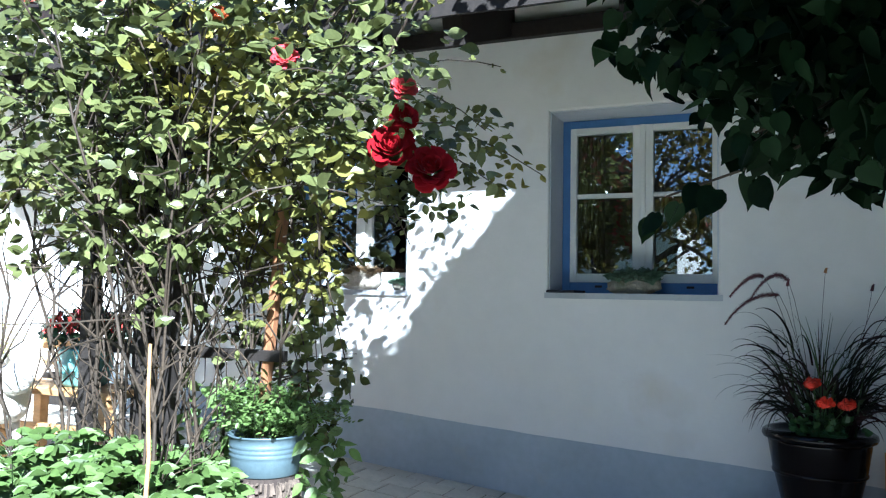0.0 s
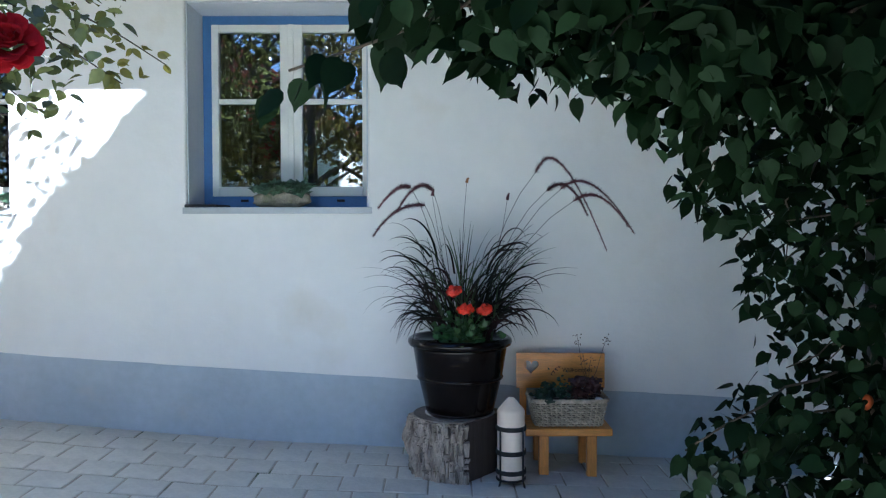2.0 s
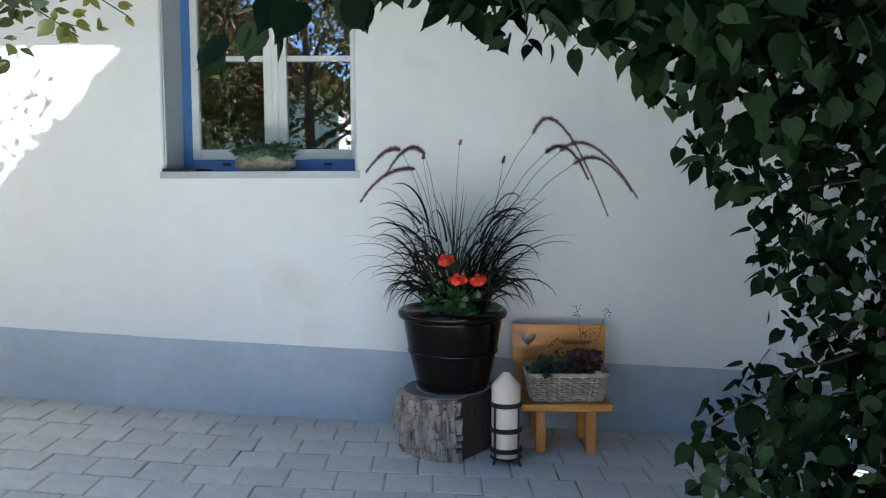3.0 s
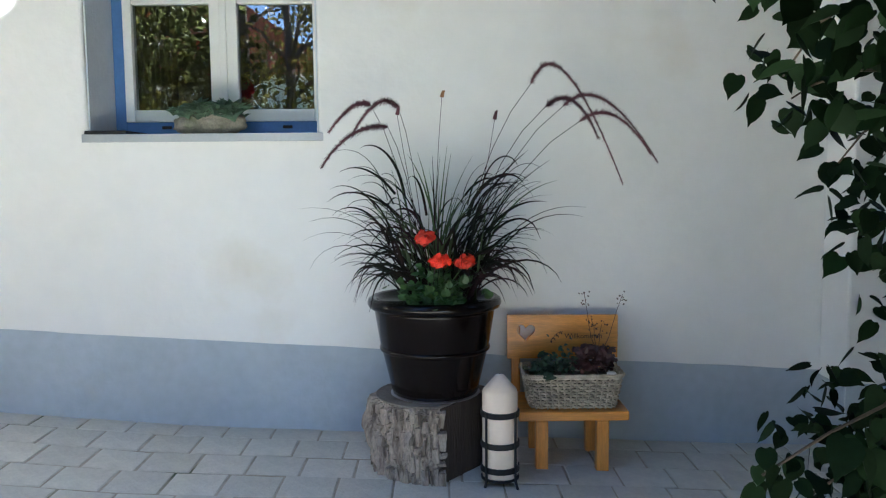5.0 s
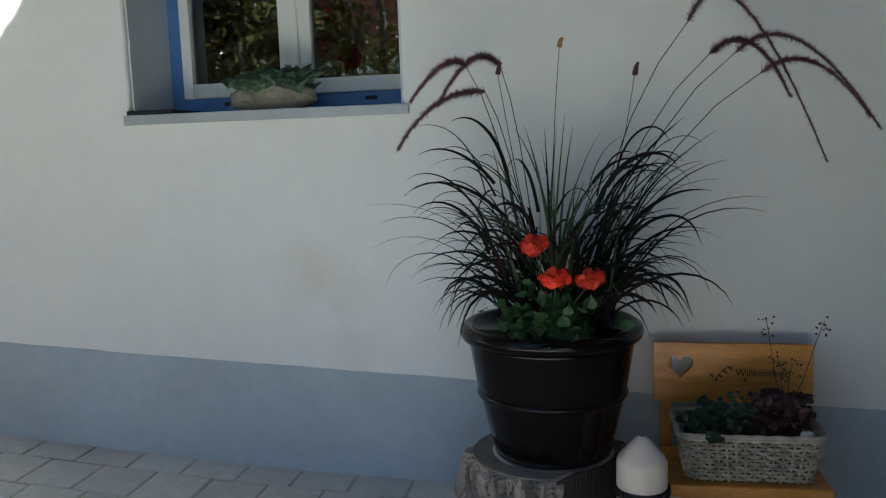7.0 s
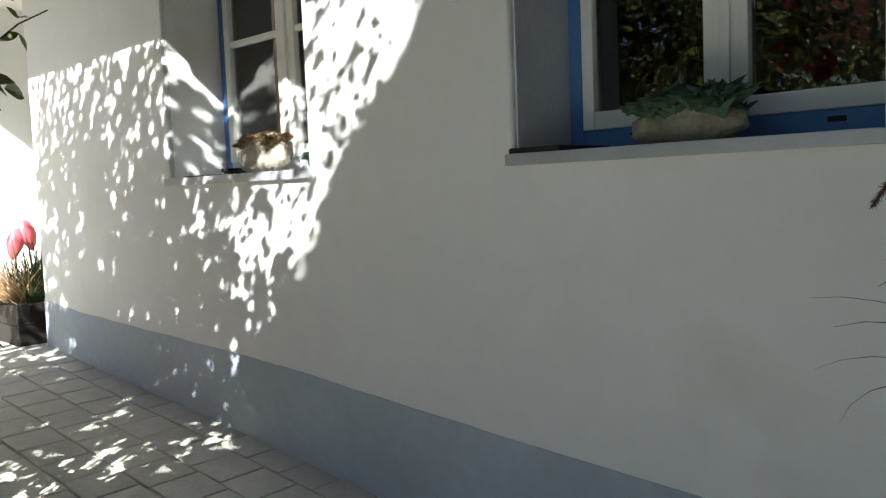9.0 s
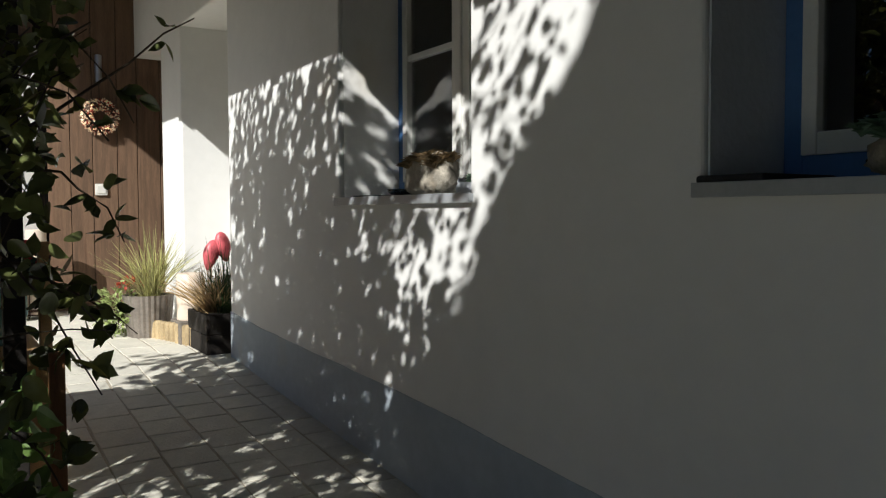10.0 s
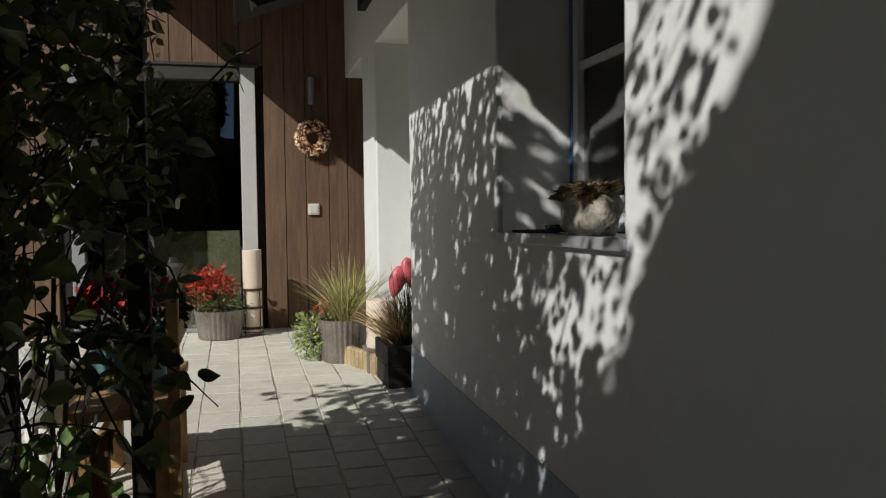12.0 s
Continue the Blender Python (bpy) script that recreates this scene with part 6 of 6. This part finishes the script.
hook.tube([(-7.53, 3.40, 0.75), (-7.53, 3.41, 1.10), (-7.53, 3.45, 1.18), (-7.53, 3.49, 1.14)], 0.006, 0.004, 6)
tagged(hook.out("garden_hook", M_IRON), "thin bent iron hook in the planter", "hook")
candle_on_stand(-7.60, 3.84, GZ, 0.075, 0.66, M_RUST, "tall cream pillar candle beside the glass door", "rusty iron candle stand on the paving", (0.03, 0.28, 0.50), False)
ribbed_pot(-6.38, 4.41, GN, 0.165, 0.29, "tapered ribbed zinc bucket by the doorway", "zinc planters")
tuft("green feathery grass in the zinc bucket", (-6.36, 4.43, 0.81), 0.55, 170, 0.40, M_FEATHER, 51)
clump("trailing_ivy", "white-edged trailing ivy hanging from the zinc bucket", "ivy", (-6.48, 4.24, 0.73), (0.17, 0.17, 0.22), M_VARIEG, 820, 0.036, 52, 0.0)
clump("red_bedding", "red flowers at the edge of the bucket", "flowers", (-6.44, 4.31, 0.92), (0.10, 0.10, 0.05), M_REDLEAF, 60, 0.035, 53)
c = thing("pillar_candle", "thick cream candle between the planters", "candle", group="pillar candles")
part("wax", lathe([(0, 0), (0.085, 0.0), (0.087, 0.008), (0.087, 0.30), (0.08, 0.31), (0.07, 0.295), (0, 0.29)], 40, (-6.02, 4.60, 0.70)), M_WAX, c, smooth=True)
lantern_base = box(-6.14, -5.90, 4.50, 4.70, GN - 0.01, 0.70, 0.006)
tagged(part("wooden_block", lantern_base, M_STUMPTOP), "weathered wooden block under the candle", "block")


def crate(x0, x1, y0, y1, z0, h):
    t = thing("planter_box", "dark wooden planter box beside the house corner", "planter")
    w = 0.018
    for k in range(2):
        a, b = z0 + k * h / 2 + 0.002, z0 + (k + 1) * h / 2 - 0.002
        part("board", box(x0, x1, y0, y0 + w, a, b, 0.003), M_DARK_SHADED_WOOD, t)
        part("board", box(x0, x1, y1 - w, y1, a, b, 0.003), M_DARK_SHADED_WOOD, t)
        part("board", box(x0, x0 + w, y0 + w, y1 - w, a, b, 0.003), M_DARK_SHADED_WOOD, t)
        part("board", box(x1 - w, x1, y0 + w, y1 - w, a, b, 0.003), M_DARK_SHADED_WOOD, t)
    part("soil", box(x0 + w, x1 - w, y0 + w, y1 - w, z0, z0 + h * 0.88), M_POTSOIL, t)


crate(-5.86, -5.44, 4.54, 4.88, GN - 0.015, 0.25)
tuft("tawny grass leaning out of the planter box", (-5.68, 4.66, 0.78), 0.34, 260, 0.36, M_TAWNY, 61)
tuft("green grass in the planter box", (-5.60, 4.72, 0.78), 0.50, 120, 0.22, M_BLADEGREEN, 62)


def log_edging():
    t = thing("log_edging", "low yellowish palisade of short split logs", "edging")
    n = 9
    for i in range(n):
        x, y = -6.25 + 0.055 * i, 4.42 + 0.018 * i
        part("log", lathe([(0.0, 0.0), (0.026, 0.0), (0.027, 0.12), (0.02, 0.135), (0, 0.138)], 12, (x, y, GN - 0.01)), M_BRONZE, t)


log_edging()


def pink_ornament():
    t = thing("garden_stake", "pink petal-shaped garden ornament on a wire stake", "garden ornament")
    s = Soup()
    s.tube([(-5.72, 4.70, 0.76), (-5.73, 4.71, 0.96), (-5.72, 4.70, 1.09)], 0.005, 0.004, 6)
    s.out("stake", M_IRON, t)
    for dx, dy, dz, tilt in ((0.0, -0.045, 0.0, -14), (0.0, 0.035, 0.05, 12)):
        bm = bmesh.new()
        bmesh.ops.create_uvsphere(bm, u_segments=20, v_segments=12, radius=1)
        for v in bm.verts:
            k = 1 - 0.45 * max(0, -v.co.z)
            v.co = Vector((v.co.x * 0.035 * k, v.co.y * 0.052 * k, v.co.z * 0.10))
        bmesh.ops.transform(bm, matrix=pose(-5.72 + dx, 4.70 + dy, 1.14 + dz, tilt, 0, 0), verts=bm.verts)
        part("petal", bm, M_PINK, t, "glossy pink petal", smooth=True)


pink_ornament()


def wreath():
    rng = random.Random(71)
    t = thing("door_wreath", "straw-flower wreath with red berries hanging on the boards", "wreath")
    c = Vector((WOODX + 0.045, 4.37, 2.215))
    core = Soup()
    core.tube([c + Vector((0, math.cos(i * 0.2618) * 0.105, math.sin(i * 0.2618) * 0.105)) for i in range(25)], 0.032, 0.032, 8)
    core.out("core", M_SPRIG, t)
    s, r = Soup(), Soup()
    for i in range(900):
        a = rng.uniform(0, 6.28)
        b = rng.uniform(0, 6.28)
        ring = Vector((0, math.cos(a), math.sin(a)))
        d = (ring * math.cos(b) + Vector((1, 0, 0)) * math.sin(b)).normalized()
        if d.x < -0.5:
            continue
        p = c + ring * 0.105 + d * 0.03
        (r if rng.random() < 0.22 else s).leaf(p, d + Vector((rng.uniform(-0.8, 0.8), rng.uniform(-0.8, 0.8), rng.uniform(-0.8, 0.8))), d.orthogonal(), rng.uniform(0.018, 0.035), 0.014, 0.5)
    s.out("straw_trim", M_STRAW, t)
    r.out("red_trim", M_REDLEAF, t, "red berries and petals")
    h = Soup()
    h.tube([(WOODX + 0.012, 4.37, 2.50), (WOODX + 0.02, 4.37, 2.32)], 0.003, 0.003, 5)
    h.out("hanging_wire", M_IRON, t)


wreath()
lamp = thing("wall_lamp", "slim brushed steel cylinder lamp on the boards", "wall lamp")
part("bracket", box(WOODX + 0.005, WOODX + 0.035, 4.34, 4.38, 2.59, 2.65, 0.003), M_STEEL, lamp)
part("tube", lathe([(0.0, 0.0), (0.026, 0.0), (0.028, 0.003), (0.028, 0.08), (0.026, 0.083), (0.028, 0.086), (0.028, 0.22), (0.026, 0.225), (0, 0.225)], 28, (WOODX + 0.062, 4.36, 2.50)), M_STEEL, lamp, smooth=False)
sw = thing("light_switch", "white square light switch on the boards", "switch")
part("plate", box(WOODX + 0.006, WOODX + 0.022, 4.323, 4.419, 1.562, 1.658, 0.004), M_SWITCH, sw)
part("rocker", box(WOODX + 0.022, WOODX + 0.028, 4.336, 4.406, 1.577, 1.645, 0.003), M_SWITCH, sw)
panel = box(WOODX - 0.62, WOODX - 0.60, 2.6, 3.76, 0.58, 1.43, 0.004)
tagged(part("counter_front", panel, M_CREAM), "cream panel standing behind the glass door", "counter")


# ---- paving, stone by stone ----
def paving():
    rng = random.Random(77)
    L, D, gap = 0.200, 0.200, 0.0030
    base = tagged(thing("pavement", "grey concrete block paving laid in staggered rows", "paving"), kind="structure")
    shapes = []
    for k in range(6):
        bm = box(-L / 2 + gap, L / 2 - gap, -D / 2 + gap, D / 2 - gap, -0.05, 0.0)
        top = [v for v in bm.verts if v.co.z > -0.01]
        for v in top:
            v.co.x *= 1 - 0.014 * rng.random() - 0.004
            v.co.y *= 1 - 0.014 * rng.random() - 0.004
            v.co.z += rng.uniform(-0.0016, 0.0010)
        es = [e for e in bm.edges if all(v.co.z > -0.01 for v in e.verts)]
        bmesh.ops.bevel(bm, geom=es, offset=0.0028, segments=1, affect="EDGES")
        mesh = bpy.data.meshes.new("paver")
        bmesh.ops.recalc_face_normals(bm, faces=bm.faces)
        bm.to_mesh(mesh)
        bm.free()
        mesh.materials.append(M_PAVER)
        shapes.append(mesh)
    rest = Soup()
    row = 0
    y = 4.62
    single = 0
    while y > 0.80:
        x = -9.0 + (L / 2 if row % 2 else 0) + rng.uniform(-0.03, 0.03)
        while x < 5.5:
            x += L
            inside = (-8.05 < x < 1.2 and y > 3.18) or (-1.95 < x < 0.5) or (x > 0.5 and (y < 1.6 or y > 3.8) and x < 1.9) or (-8.05 < x < -4.2)
            if not inside:
                continue
            slope = math.atan2(level(x + 0.05) - level(x - 0.05), 0.1)
            m = Matrix.LocRotScale((x, y + rng.uniform(-0.003, 0.003), level(x) + rng.uniform(-0.0012, 0.002)), Euler((rng.uniform(-0.006, 0.006), -slope + rng.uniform(-0.006, 0.006), rng.uniform(-0.012, 0.012))), None)
            mesh = shapes[rng.randrange(6)]
            if single < 298 and -5.4 < x < 1.15 and y > 3.0:
                ob = new("paver", mesh)
                ob.parent = base
                ob.matrix_basis = m
                single += 1
            else:
                b = len(rest.v)
                rest.v.extend(tuple(m @ v.co) for v in mesh.vertices)
                rest.f.extend(tuple(b + i for i in p.vertices) for p in mesh.polygons)
        y -= D
        row += 1
    tagged(rest.out("pavers", M_PAVER, base), kind="stuff")


paving()
